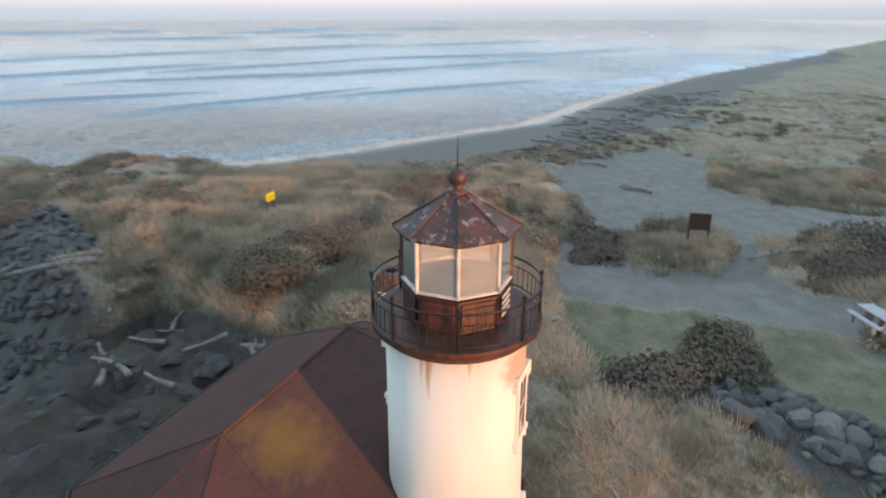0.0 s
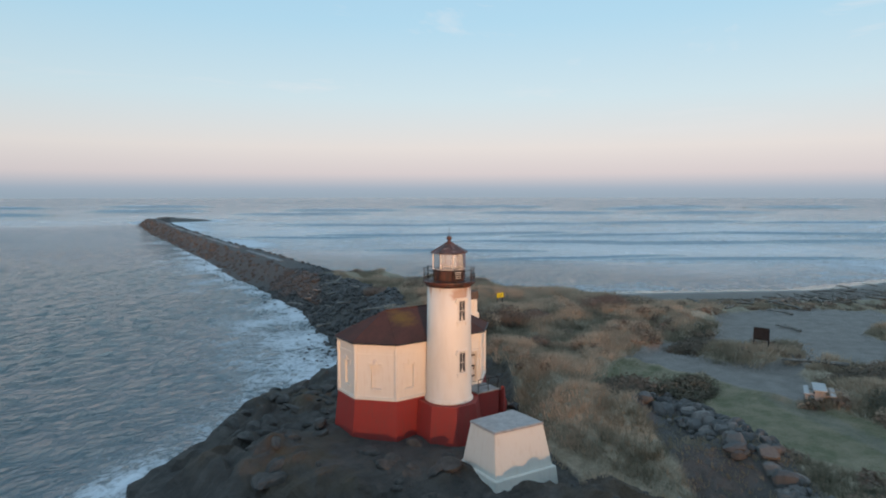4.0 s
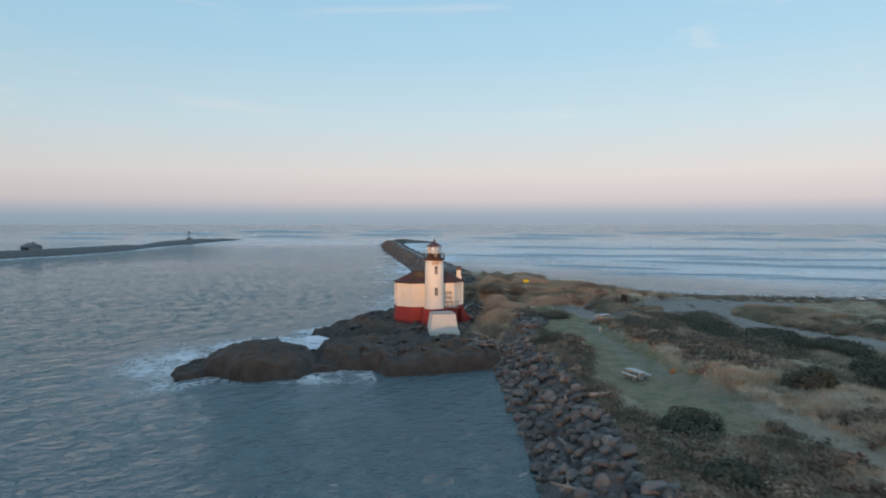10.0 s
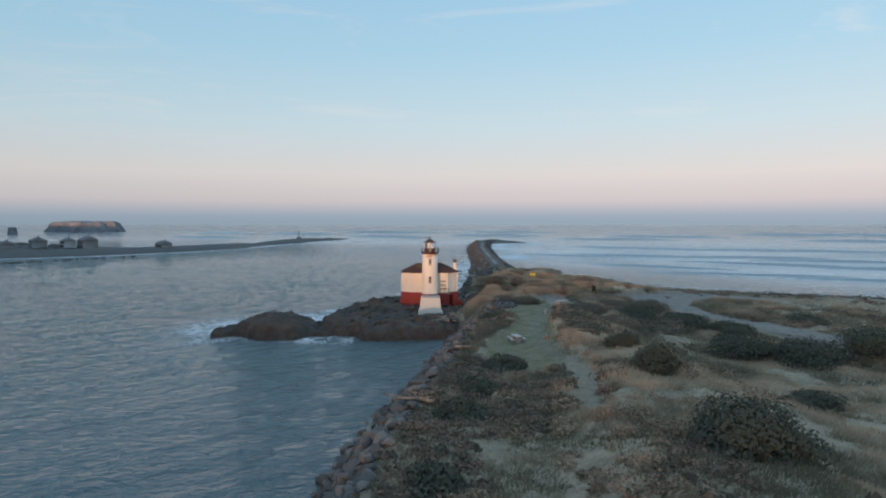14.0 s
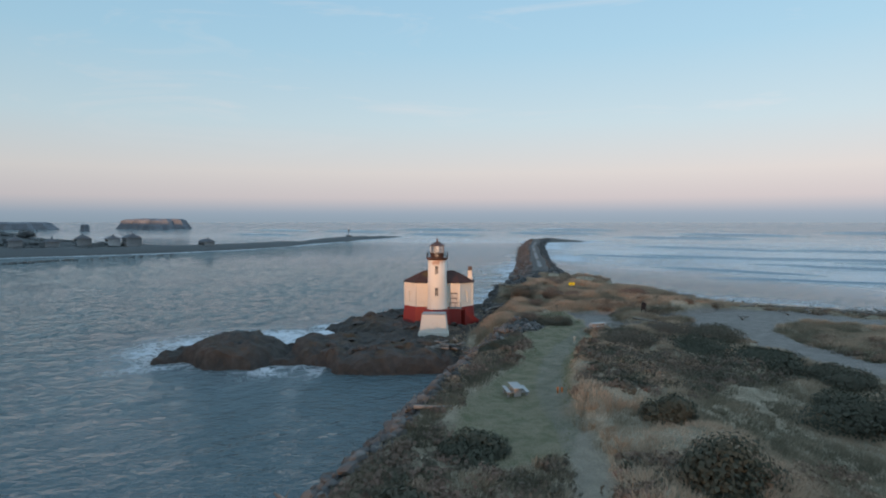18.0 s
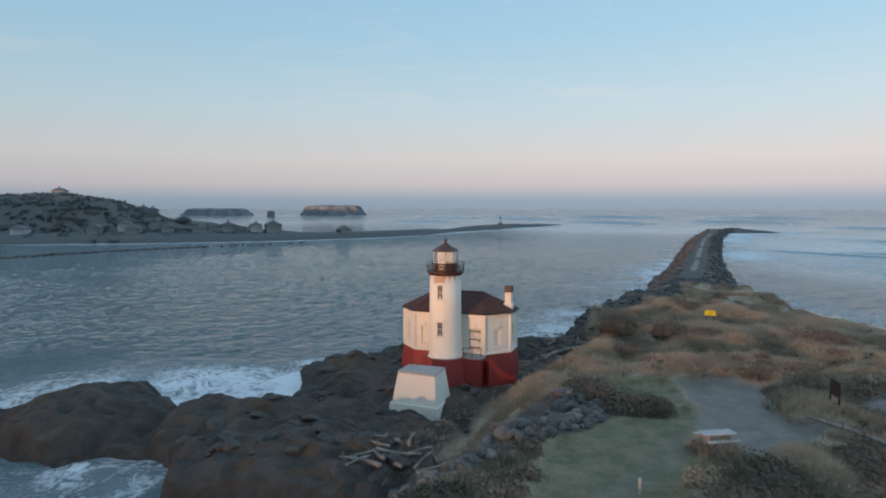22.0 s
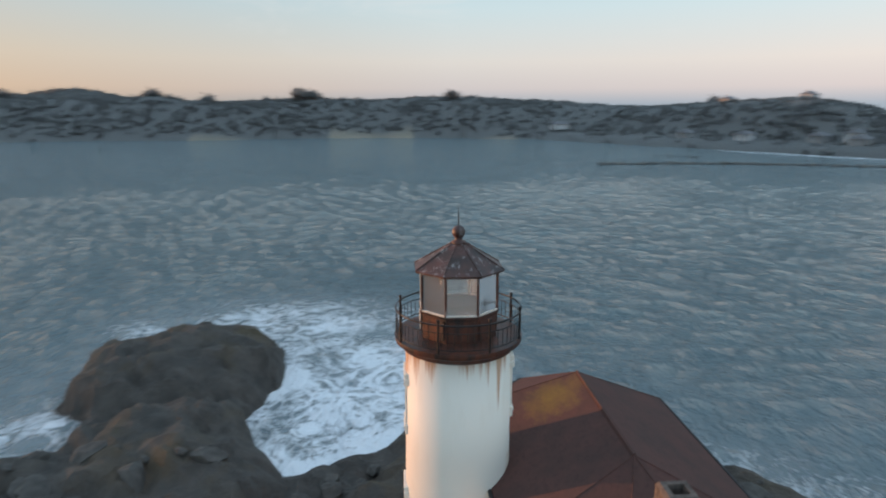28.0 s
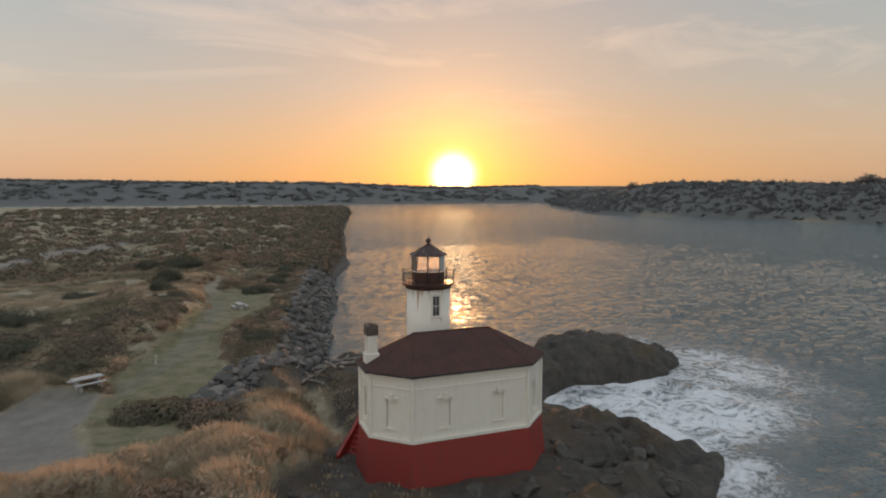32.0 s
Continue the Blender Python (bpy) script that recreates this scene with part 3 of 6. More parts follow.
def swell(x, y):
    """Ocean swell that rolls in on the beach, and foam on its breaking crests."""
    sea = step(20, 90, (x - 40) * 0.82 + (y - 60) * 0.58) * np.maximum(step(20, 60, x), step(270, 470, y))
    outer = step(420, 700, np.hypot(x, y))
    sea = np.maximum(sea, outer * step(240, 520, y))
    u = x * 0.82 + y * 0.58 + 46 * fbm(x, y, 130.0, 4, 61)
    v = x * -0.58 + y * 0.82
    ph = u / 58.0 * 2 * math.pi + 1.1
    crest = np.exp(-((np.mod(ph, 2 * math.pi) - math.pi) / 0.35) ** 2)
    fade = step(2600, 900, np.hypot(x, y))
    z = sea * fade * (0.20 * crest * step(-0.15, 0.45, fbm(u * 0.6, v, 70.0, 3, 62)) - 0.1)
    breaking = step(0.10, 0.45, fbm(u * 0.5, v, 60.0, 3, 63))
    back = np.exp(-((np.mod(ph, 2 * math.pi) - math.pi - 0.3) / 0.32) ** 2)
    return z, sea * breaking * back * 0.9 * fade, sea


WX, WY = axis_steps(-130, 62, 0.7, -4200, 4200, 1.06), axis_steps(-150, 130, 0.7, -4200, 4200, 1.06)
PX, PY = np.meshgrid(WX, WY)
bed, wz, wl = zones(PX, PY)
near_rock = np.maximum(-inside_by(PX, PY, ROCK), 0)
surge = np.exp(-near_rock / 5.0) * (0.70 + 0.38 * step(-18, -6, PY + 0.25 * PX + 6)) * (PX < 14)
cove = step(9, 0, np.hypot((PX + 21) * 0.6, PY + 2.0) - 4.0)
surge = np.maximum(surge * (0.78 + 0.6 * fbm(PX, PY, 6.0, 3, 71)), cove * 0.74)
tip = step(15, 2, np.hypot(PX + 36, (PY + 11) * 0.7)) * 0.62
west = np.exp(-np.maximum(line_gap(PX, PY, JETTY_W) - 1.0, 0) / 12.0) * (0.70 + 0.7 * fbm(PX, PY, 9.0, 3, 72)) * step(330, 120, PY) * (wl < 2)
calm = (PY < -20) & (PX > -12)
surge = np.where(calm, surge * 0.12, surge)
sw_z, sw_foam, open_sea = swell(PX, PY)
edge = step(26, 2, -wl) * (PX > 38) * (PY > -60)
wash = edge * (0.35 + 0.35 * fbm(PX, PY, 24.0, 3, 73)) + 0.34 * open_sea * step(900, 250, np.hypot(PX, PY)) * (1 + 0.9 * fbm(PX, PY, 40.0, 4, 74))
south_jetty = np.exp(-np.maximum(-inside_by(PX, PY, FAR), 0) / 14.0) * 0.55 * (PY > 150)
ocean_far = step(600, 1000, PY) * step(2000, 1100, np.hypot(PX, PY)) * 0.28 * (1 + fbm(PX, PY, 220.0, 3, 75))
foam = np.clip(np.maximum.reduce([surge, tip, west, sw_foam, wash, south_jetty, ocean_far * 0.9]), 0, 1)
chop = 0.0
# short-crested wind chop, criss-crossing in the river mouth
for k, (length, tall, turn) in enumerate(((7.5, 0.040, 8), (5.2, 0.044, -48), (4.0, 0.045, 58), (3.2, 0.042, -82), (2.6, 0.036, 28), (2.2, 0.030, -15))):
    along = PX * math.sin(radians(turn)) + PY * math.cos(radians(turn))
    phase = along * 2 * math.pi / length + 2.6 * fbm(PX, PY, length * 3.2, 2, 140 + k)
    group = np.clip(0.55 + 0.9 * fbm(PX, PY, length * 4.0, 2, 150 + k), 0.1, 1.2)
    chop = chop + tall * group * (1 - 2 * np.abs(np.sin(phase / 2)))
milk = open_sea * np.interp(np.hypot(PX, PY), [60, 330, 620, 1100], [0.92, 0.80, 0.42, 0.05]) * np.clip(0.75 + 0.5 * fbm(PX, PY, 45.0, 4, 79), 0.2, 1.0)
milk = np.clip(np.maximum(milk, 0.32 * np.clip(foam * 1.3, 0, 1)), 0, 1)
# calmer water in the lee of the spit and up-river
lee = PX - 14 - 0.404 * (PY - 20)
wind = np.interp(lee, [-75, -14], [1.0, 0.55]) * np.interp(PY, [-420, -110], [0.35, 1.0])
wind = np.maximum(wind, step(-12, 12, PY)) * np.interp(np.hypot(PX, PY), [60, 110, 260, 600, 1100], [1.3, 1.1, 0.9, 1.0, 1.5])
sea_z = wind * chop * (1 - 0.7 * open_sea) * step(360, 150, np.hypot(PX + 20, PY)) * 1.1 + sw_z * step(0, 12, -wl) + 0.5 * cove * fbm(PX, PY, 3.0, 2, 78)
water = sheet("water", WX, WY, sea_z, dict(foam=foam, milk=milk, wind=wind), water_material())
tagged(water, "blue-grey sea with swell, breakers and white foam", "sea", kind="structure")


def breaker_material():
    m, n, b = material("breaking_wave")
    p = n.place()
    lip = n.attr("lip").outputs["Fac"]
    froth = n.noise(p, 0.45, 6, 0.7, 0.8)
    white = n.ramp(n.math("ADD", lip, n.math("MULTIPLY", n.math("SUBTRACT", froth, 0.5), 1.3)), [(0.40, 0.0), (0.62, 1.0)])
    c = n.mix(white, (0.20, 0.25, 0.29), (0.84, 0.86, 0.88))
    n.link(c, b.inputs["Base Color"])
    n.link(n.math("ADD", n.math("MULTIPLY", white, 0.6), 0.15), b.inputs["Roughness"])
    bump(n, b, froth, 0.6, 0.4)
    return m


def breaker(x, y, length, tall, turn, seed, mat):
    """One wave that rises from the sea and breaks white along parts of its crest."""
    q = np.random.default_rng(seed)
    n = 40
    s = np.linspace(-0.5, 0.5, n)
    ends = np.clip(1 - (2 * np.abs(s)) ** 3, 0, 1)
    across = np.array([-5.5, -3.0, -1.2, -0.3, 0.25, 0.9, 2.2, 4.5])
    rise = np.array([-0.25, 0.22, 0.72, 1.0, 0.93, 0.5, 0.18, -0.25])
    lip = np.array([0.0, 0.0, 0.15, 0.75, 1.0, 0.95, 0.6, 0.2])
    wig = 5.0 * fbm(s * length + x, s * 0 + y, 60.0, 3, seed)
    broken = np.clip(0.55 + 1.3 * fbm(s * length + 3 * x, s * 0 + y, 45.0, 3, seed + 5), 0, 1) * ends
    k = tall / 1.2
    u = s[:, None] * length + 0 * across
    v = across[None, :] * k * 1.3 + wig[:, None]
    z = rise[None, :] * tall * (0.25 + 0.75 * ends[:, None]) - 0.1
    co = np.stack([u, v, z], -1).reshape(-1, 3)
    i = np.arange(n * 8).reshape(n, 8)
    quads = np.stack([i[:-1, :-1], i[1:, :-1], i[1:, 1:], i[:-1, 1:]], -1).reshape(-1, 4)
    me = bpy.data.meshes.new("breaker")
    me.from_pydata(co.tolist(), [], quads.tolist())
    me.attributes.new("lip", "FLOAT", "POINT").data.foreach_set("value", (lip[None, :] * broken[:, None]).astype(np.float32).ravel())
    me.shade_smooth()
    me.materials.append(mat)
    ob = new("breaker", me)
    ob.location = (x, y, 0)
    ob.rotation_euler = (0, 0, radians(turn))
    return tagged(ob, "long breaking wave with a white foaming crest", "wave", "breakers")


WAVE = breaker_material()
for k, (bx, by, bl, bt) in enumerate(((120, 205, 90, 0.9), (165, 190, 80, 0.9), (150, 135, 90, 1.0), (185, 104, 80, 1.0), (240, 80, 90, 1.0), (95, 130, 60, 0.6), (110, 92, 70, 0.6), (150, 62, 80, 0.6), (80, 215, 60, 0.8)) + (
                                     (205, 150, 110, 1.1), (280, 110, 120, 1.2), (330, 60, 130, 1.1), (230, 260, 120, 1.2), (150, 300, 110, 1.2), (330, 220, 140, 1.4), (430, 150, 150, 1.4), (600, 700, 130, 3.0), (690, 500, 170, 3.0),
                                     (800, 540, 160, 3.0), (520, 720, 150, 3.0), (100, 715, 130, 2.6), (300, 640, 150, 2.6), (-40, 640, 110, 2.2), (200, 520, 130, 2.0), (420, 420, 150, 2.2), (560, 330, 160, 2.2), (-180, 820, 150, 2.6), (-320, 900, 170, 2.6),
                                     (-60, 980, 180, 3.0), (160, 1000, 180, 3.0), (950, 420, 190, 3.0), (-250, 620, 110, 2.0))):
    breaker(bx, by, bl, bt, -31 + 9 * math.sin(k * 2.3), 200 + k, WAVE)


# ---- makers ----
def part(name, bm, mat, parent=None, label="", smooth=False):
    """Links a bmesh as one mesh object under a thing or a part."""
    me = bpy.data.meshes.new(name)
    bm.normal_update()
    bm.to_mesh(me)
    bm.free()
    if smooth:
        me.shade_smooth()
    me.materials.append(M[mat] if isinstance(mat, str) else mat)
    ob = new(name, me)
    if parent is not None:
        ob.parent = parent
    if label:
        ob["label"] = label
    return ob


def again(ob, m, parent=None):
    """Another piece on the same mesh."""
    c = new(ob.name.split(".")[0], ob.data)
    c.parent = parent if parent is not None else ob.parent
    c.matrix_local = m
    return c


def thing(name, label, category, group="", at=(0, 0, 0), turn=0.0):
    ob = new(name)
    ob.empty_display_size = 0.3
    ob.location = at
    ob.rotation_euler = (0, 0, radians(turn))
    return tagged(ob, label, category, group)


def box(bm, x0, x1, y0, y1, z0, z1, bevel=0.0, m=None):
    v = [bm.verts.new((x, y, z)) for z in (z0, z1) for x, y in ((x0, y0), (x1, y0), (x1, y1), (x0, y1))]
    f = [bm.faces.new([v[i] for i in q]) for q in ((3, 2, 1, 0), (4, 5, 6, 7), (0, 1, 5, 4), (1, 2, 6, 5), (2, 3, 7, 6), (3, 0, 4, 7))]
    if bevel:
        bmesh.ops.bevel(bm, geom=list({e for q in f for e in q.edges}), offset=bevel, segments=1, affect="EDGES")
    if m is not None:
        bmesh.ops.transform(bm, matrix=m, verts=[x for x in bm.verts if x.is_valid])
    return bm


def block(x0, x1, y0, y1, z0, z1, bevel=0.0, m=None):
    return box(bmesh.new(), x0, x1, y0, y1, z0, z1, bevel, m)


def lathe(profile, sides=48, turn=0.0, caps=True):
    """A solid of revolution about z from (radius, height) pairs, upwards."""
    bm = bmesh.new()
    rings = []
    for r, z in profile:
        if r < 1e-5:
            rings.append([bm.verts.new((0, 0, z))])
        else:
            rings.append([bm.verts.new((r * math.cos(turn + k * 2 * math.pi / sides), r * math.sin(turn + k * 2 * math.pi / sides), z)) for k in range(sides)])
    for a, b in zip(rings, rings[1:]):
        for k in range(sides):
            q = [a[k % len(a)], a[(k + 1) % len(a)], b[(k + 1) % len(b)], b[k % len(b)]]
            q = list(dict.fromkeys(q))
            if len(q) > 2:
                bm.faces.new(q)
    if caps:
        for ring, flip in ((rings[0], True), (rings[-1], False)):
            if len(ring) > 2:
                bm.faces.new(ring[::-1] if flip else ring)
    return bm


def prism(outline, z0, z1):
    bm = bmesh.new()
    lo, hi = [bm.verts.new((x, y, z0)) for x, y in outline], [bm.verts.new((x, y, z1)) for x, y in outline]
    bm.faces.new(lo[::-1])
    bm.faces.new(hi)
    for k in range(len(lo)):
        j = (k + 1) % len(lo)
        bm.faces.new([lo[k], lo[j], hi[j], hi[k]])
    return bm


def rod(bm, a, b, r, sides=6):
    a, b = Vector(a), Vector(b)
    turn = (b - a).to_track_quat("Z", "Y").to_matrix()
    ra, rb = (r, r) if isinstance(r, (int, float)) else r
    lo = [bm.verts.new(a + turn @ Vector((ra * math.cos(k * 2 * math.pi / sides), ra * math.sin(k * 2 * math.pi / sides), 0))) for k in range(sides)]
    hi = [bm.verts.new(b + turn @ Vector((rb * math.cos(k * 2 * math.pi / sides), rb * math.sin(k * 2 * math.pi / sides), 0))) for k in range(sides)]
    for k in range(sides):
        j = (k + 1) % sides
        bm.faces.new([lo[k], lo[j], hi[j], hi[k]])
    bm.faces.new(lo[::-1])
    bm.faces.new(hi)
    return bm


def ring(r, z, tube, sides=64, thick=6):
    bm = bmesh.new()
    loops = [[bm.verts.new(((r + tube * math.cos(j * 2 * math.pi / thick)) * math.cos(k * 2 * math.pi / sides), (r + tube * math.cos(j * 2 * math.pi / thick)) * math.sin(k * 2 * math.pi / sides),
                            z + tube * math.sin(j * 2 * math.pi / thick))) for j in range(thick)] for k in range(sides)]
    for k in range(sides):
        a, b = loops[k], loops[(k + 1) % sides]
        for j in range(thick):
            bm.faces.new([a[j], b[j], b[(j + 1) % thick], a[(j + 1) % thick]])
    return bm


def moved(bm, by):
    bmesh.ops.translate(bm, vec=by, verts=bm.verts)
    return bm


# ---- the lighthouse ----
EAVE, FLOOR, FOOT, RIDGE = 8.15, 4.43, 1.2, 9.85
WALL = [(-3.45, 1.05), (3.45, 1.05), (5.38, 3.02), (5.42, 5.38), (3.55, 7.2), (-3.55, 7.2), (-5.42, 5.38), (-5.38, 3.02)]
MID = Vector((0, 4.12))


def grown(outline, by):
    """The outline moved out by so many metres."""
    out = []
    n = len(outline)
    for k in range(n):
        a, b, c = Vector(outline[k - 1]), Vector(outline[k]), Vector(outline[(k + 1) % n])
        n1, n2 = Vector(((b - a).y, -(b - a).x)).normalized(), Vector(((c - b).y, -(c - b).x)).normalized()
        out.append(tuple(b + (n1 + n2) * by / (1 + n1.dot(n2))))
    return out


def face_frame(k):
    """Pose at the foot of the k-th wall's middle: x along it, y outwards; and its length."""
    a, b = Vector(WALL[k]), Vector(WALL[(k + 1) % 8])
    mid, along = (a + b) / 2, (b - a).normalized()
    return Matrix(((along.x, along.y, 0, mid.x), (along.y, -along.x, 0, mid.y), (0, 0, 1, 0), (0, 0, 0, 1))), (b - a).length


lighthouse = thing("lighthouse", "white lighthouse with red base, dark red roof and rusty lantern", "lighthouse", at=(0, 0, 0.1))


def build_hall():
    # foundation that spreads towards the rock
    bm = bmesh.new()
    lo, hi = [bm.verts.new((x, y, FOOT)) for x, y in grown(WALL, 0.42)], [bm.verts.new((x, y, FLOOR)) for x, y in grown(WALL, 0.10)]
    bm.faces.new(lo[::-1])
    bm.faces.new(hi)
    for k in range(8):
        bm.faces.new([lo[k], lo[(k + 1) % 8], hi[(k + 1) % 8], hi[k]])
    base = part("foundation", bm, "red", lighthouse, "red-painted masonry foundation")
    part("footing", prism(grown(WALL, 0.62), FOOT - 0.3, FOOT + 0.62), "concrete", base, "bare grey concrete footing")
    # shell with an open middle, blind windows sunk into its outer face
    bm = bmesh.new()
    inner = grown(WALL, -0.35)
    v = [[bm.verts.new((x, y, z)) for x, y in o] for o, z in ((WALL, EAVE), (inner, EAVE), (inner, FLOOR), (WALL, FLOOR))]
    for p, q in zip(v, v[1:]):
        for k in range(8):
            j = (k + 1) % 8
            bm.faces.new([p[k], p[j], q[j], q[k]])
    for k in range(8):
        m, length = face_frame(k)
        sunk = [(x - hw, x + hw, z0, z1, deep) for x, hw, z0, z1, deep in openings(k)]
        xs = sorted({-length / 2, length / 2} | {s[0] for s in sunk} | {s[1] for s in sunk})
        zs = sorted({FLOOR, EAVE} | {s[2] for s in sunk} | {s[3] for s in sunk})
        for x0, x1 in zip(xs, xs[1:]):
            for z0, z1 in zip(zs, zs[1:]):
                cx, cz = (x0 + x1) / 2, (z0 + z1) / 2
                if not any(s[0] < cx < s[1] and s[2] < cz < s[3] for s in sunk):
                    bm.faces.new([bm.verts.new(m @ Vector((x, 0, z))) for x, z in ((x0, z0), (x1, z0), (x1, z1), (x0, z1))])
        for x0, x1, z0, z1, deep in sunk:
            ring_o, ring_i = [[m @ Vector((x, -d, z)) for x, z in ((x0, z0), (x1, z0), (x1, z1), (x0, z1))] for d in (0, deep)]
            for p in range(4):
                q = (p + 1) % 4
                bm.faces.new([bm.verts.new(c) for c in (ring_o[p], ring_o[q], ring_i[q], ring_i[p])])
            bm.faces.new([bm.verts.new(c) for c in ring_i])
    wall = part("wall", bm, "white", lighthouse, "white rendered octagonal wall")
    # plinth band, frieze and cornice
    for nm, grow, z0, z1 in (("plinth_band", 0.14, FLOOR + 0.003, FLOOR + 0.16), ("frieze", 0.05, EAVE - 0.75, EAVE - 0.68), ("cornice", 0.10, EAVE - 0.26, EAVE - 0.12), ("cornice", 0.18, EAVE - 0.12, EAVE)):
        part(nm, prism(grown(WALL, grow), z0, z1), "white", lighthouse)
    for (x, y) in WALL:
        d = (Vector((x, y)) - MID).normalized() * 0.02
        part("corner_pilaster", prism([(x + d.x + 0.13 * math.cos(t), y + d.y + 0.13 * math.sin(t)) for t in [k * math.pi / 4 + 0.39 for k in range(8)]], FLOOR + 0.16, EAVE - 0.26), "white", lighthouse)
    # roof
    eave = grown(WALL, 0.24)
    bm = bmesh.new()
    lo, hi = [bm.verts.new((x, y, EAVE)) for x, y in eave], [bm.verts.new((x, y, EAVE + 0.10)) for x, y in eave]
    rw, re = bm.verts.new((-2.5, MID.y, RIDGE)), bm.verts.new((2.5, MID.y, RIDGE))
    bm.faces.new(lo[::-1])
    for k in range(8):
        bm.faces.new([lo[k], lo[(k + 1) % 8], hi[(k + 1) % 8], hi[k]])
    bm.faces.new([hi[0], hi[1], re, rw])
    bm.faces.new([hi[4], hi[5], rw, re])
    for k in (1, 2, 3):
        bm.faces.new([hi[k], hi[k + 1], re])
    for k in (5, 6, 7):
        bm.faces.new([hi[k], hi[(k + 1) % 8], rw])
    roof = part("roof", bm, "roof", lighthouse, "dark red hipped roof with yellow lichen")
    for k in range(8):
        a, b = hi_lo(eave[k], EAVE + 0.10), (2.5 if 1 <= k <= 4 else -2.5, MID.y, RIDGE)
        part("hip_ridge", rod(bmesh.new(), a, b, 0.022), "roof", roof)
    part("ridge_cap", rod(bmesh.new(), (-2.5, MID.y, RIDGE), (2.5, MID.y, RIDGE), 0.06), "roof", roof)
    # gutter
    n = len(eave)
    out = grown(WALL, 0.30)
    for k in range(n):
        part("gutter", rod(bmesh.new(), hi_lo(out[k], EAVE + 0.05), hi_lo(out[(k + 1) % n], EAVE + 0.05), 0.055), "iron", roof, "dark iron gutter")
    # niches: blind windows with hoods, and the door
    for k in range(8):
        m, length = face_frame(k)
        for x, hw, z0, z1, deep in openings(k):
            niche(m, x) if hw < 0.5 else door(m, x)


def hi_lo(xy, z):
    return (xy[0], xy[1], z)


NICHE = (0.33, FLOOR + 0.72, FLOOR + 2.28, 0.17)
DOOR = (0.58, FLOOR + 0.165, FLOOR + 2.35, 0.20)


def openings(k):
    """Recesses in the k-th wall: middle, half width, foot, head and depth."""
    at = {0: (-2.45,), 4: (-1.65, 1.65)}.get(k, (0.0,))
    return [(x, *NICHE) for x in at] + ([(2.55, *DOOR)] if k == 0 else [])


def niche(m, x):
    """A blind window: sunk panel, sill, and a hood with ears and a round keystone."""
    w, z0, z1, deep = NICHE
    at = m @ Matrix.Translation((x, 0, 0))
    blind = part("blind_window", block(-w + 0.03, w - 0.03, -deep + 0.004, -deep + 0.035, z0 + 0.03, z1 - 0.03, 0.01, at), "white", lighthouse, "walled-up white window niche")
    part("sill", block(-w - 0.08, w + 0.08, 0.003, 0.09, z0 - 0.12, z0, 0.02, at), "white", blind)
    part("hood", block(-w - 0.17, w + 0.17, 0.003, 0.06, z1 + 0.10, z1 + 0.20, 0.02, at), "white", blind)
    for s in (-1, 1):
        part("hood_ear", block(s * (w + 0.11) - 0.06, s * (w + 0.11) + 0.06, 0.003, 0.055, z1 - 0.14, z1 + 0.10, 0.015, at), "white", blind)
    part("keystone", block(-0.15, 0.15, 0.062, 0.13, z1 + 0.02, z1 + 0.42, 0.05, at), "white", blind)


def door(m, x):
    at = m @ Matrix.Translation((x, 0, 0))
    w, z0, z1, deep = DOOR
    d = part("door", block(-w + 0.05, w - 0.05, -deep + 0.004, -deep + 0.06, z0 + 0.02, z1 - 0.05, 0.01, at), "board", lighthouse, "closed whitewashed plank door")
    for k in range(6):
        a = -w + 0.05 + k * (2 * w - 0.1) / 6
        part("plank", block(a + 0.012, a + (2 * w - 0.1) / 6 - 0.012, -deep + 0.062, -deep + 0.085, z0 + 0.04, z1 - 0.07, 0.006, at), "board", d)
    for z in (z0 + 0.40, z0 + 1.12, z0 + 1.88):
        part("strap_hinge", block(-w + 0.02, w - 0.06, -deep + 0.088, -deep + 0.13, z, z + 0.10, 0.005, at), "iron", d, "black iron strap hinge")
    part("door_handle", block(0.38, 0.44, -deep + 0.088, -deep + 0.14, z0 + 0.9, z0 + 1.1, 0.01, at), "iron", d)
    for s in (-1, 1):
        part("door_jamb", block(s * (w + 0.09) - 0.06, s * (w + 0.09) + 0.06, 0.003, 0.05, z0, z1 + 0.04, 0.015, at), "white", d)
    part("door_lintel", block(-w - 0.24, w + 0.24, 0.003, 0.08, z1 + 0.05, z1 + 0.19, 0.02, at), "white", d)
    part("keystone", block(-0.15, 0.15, 0.082, 0.15, z1 + 0.02, z1 + 0.48, 0.05, at), "white", d)


DECK = 12.18


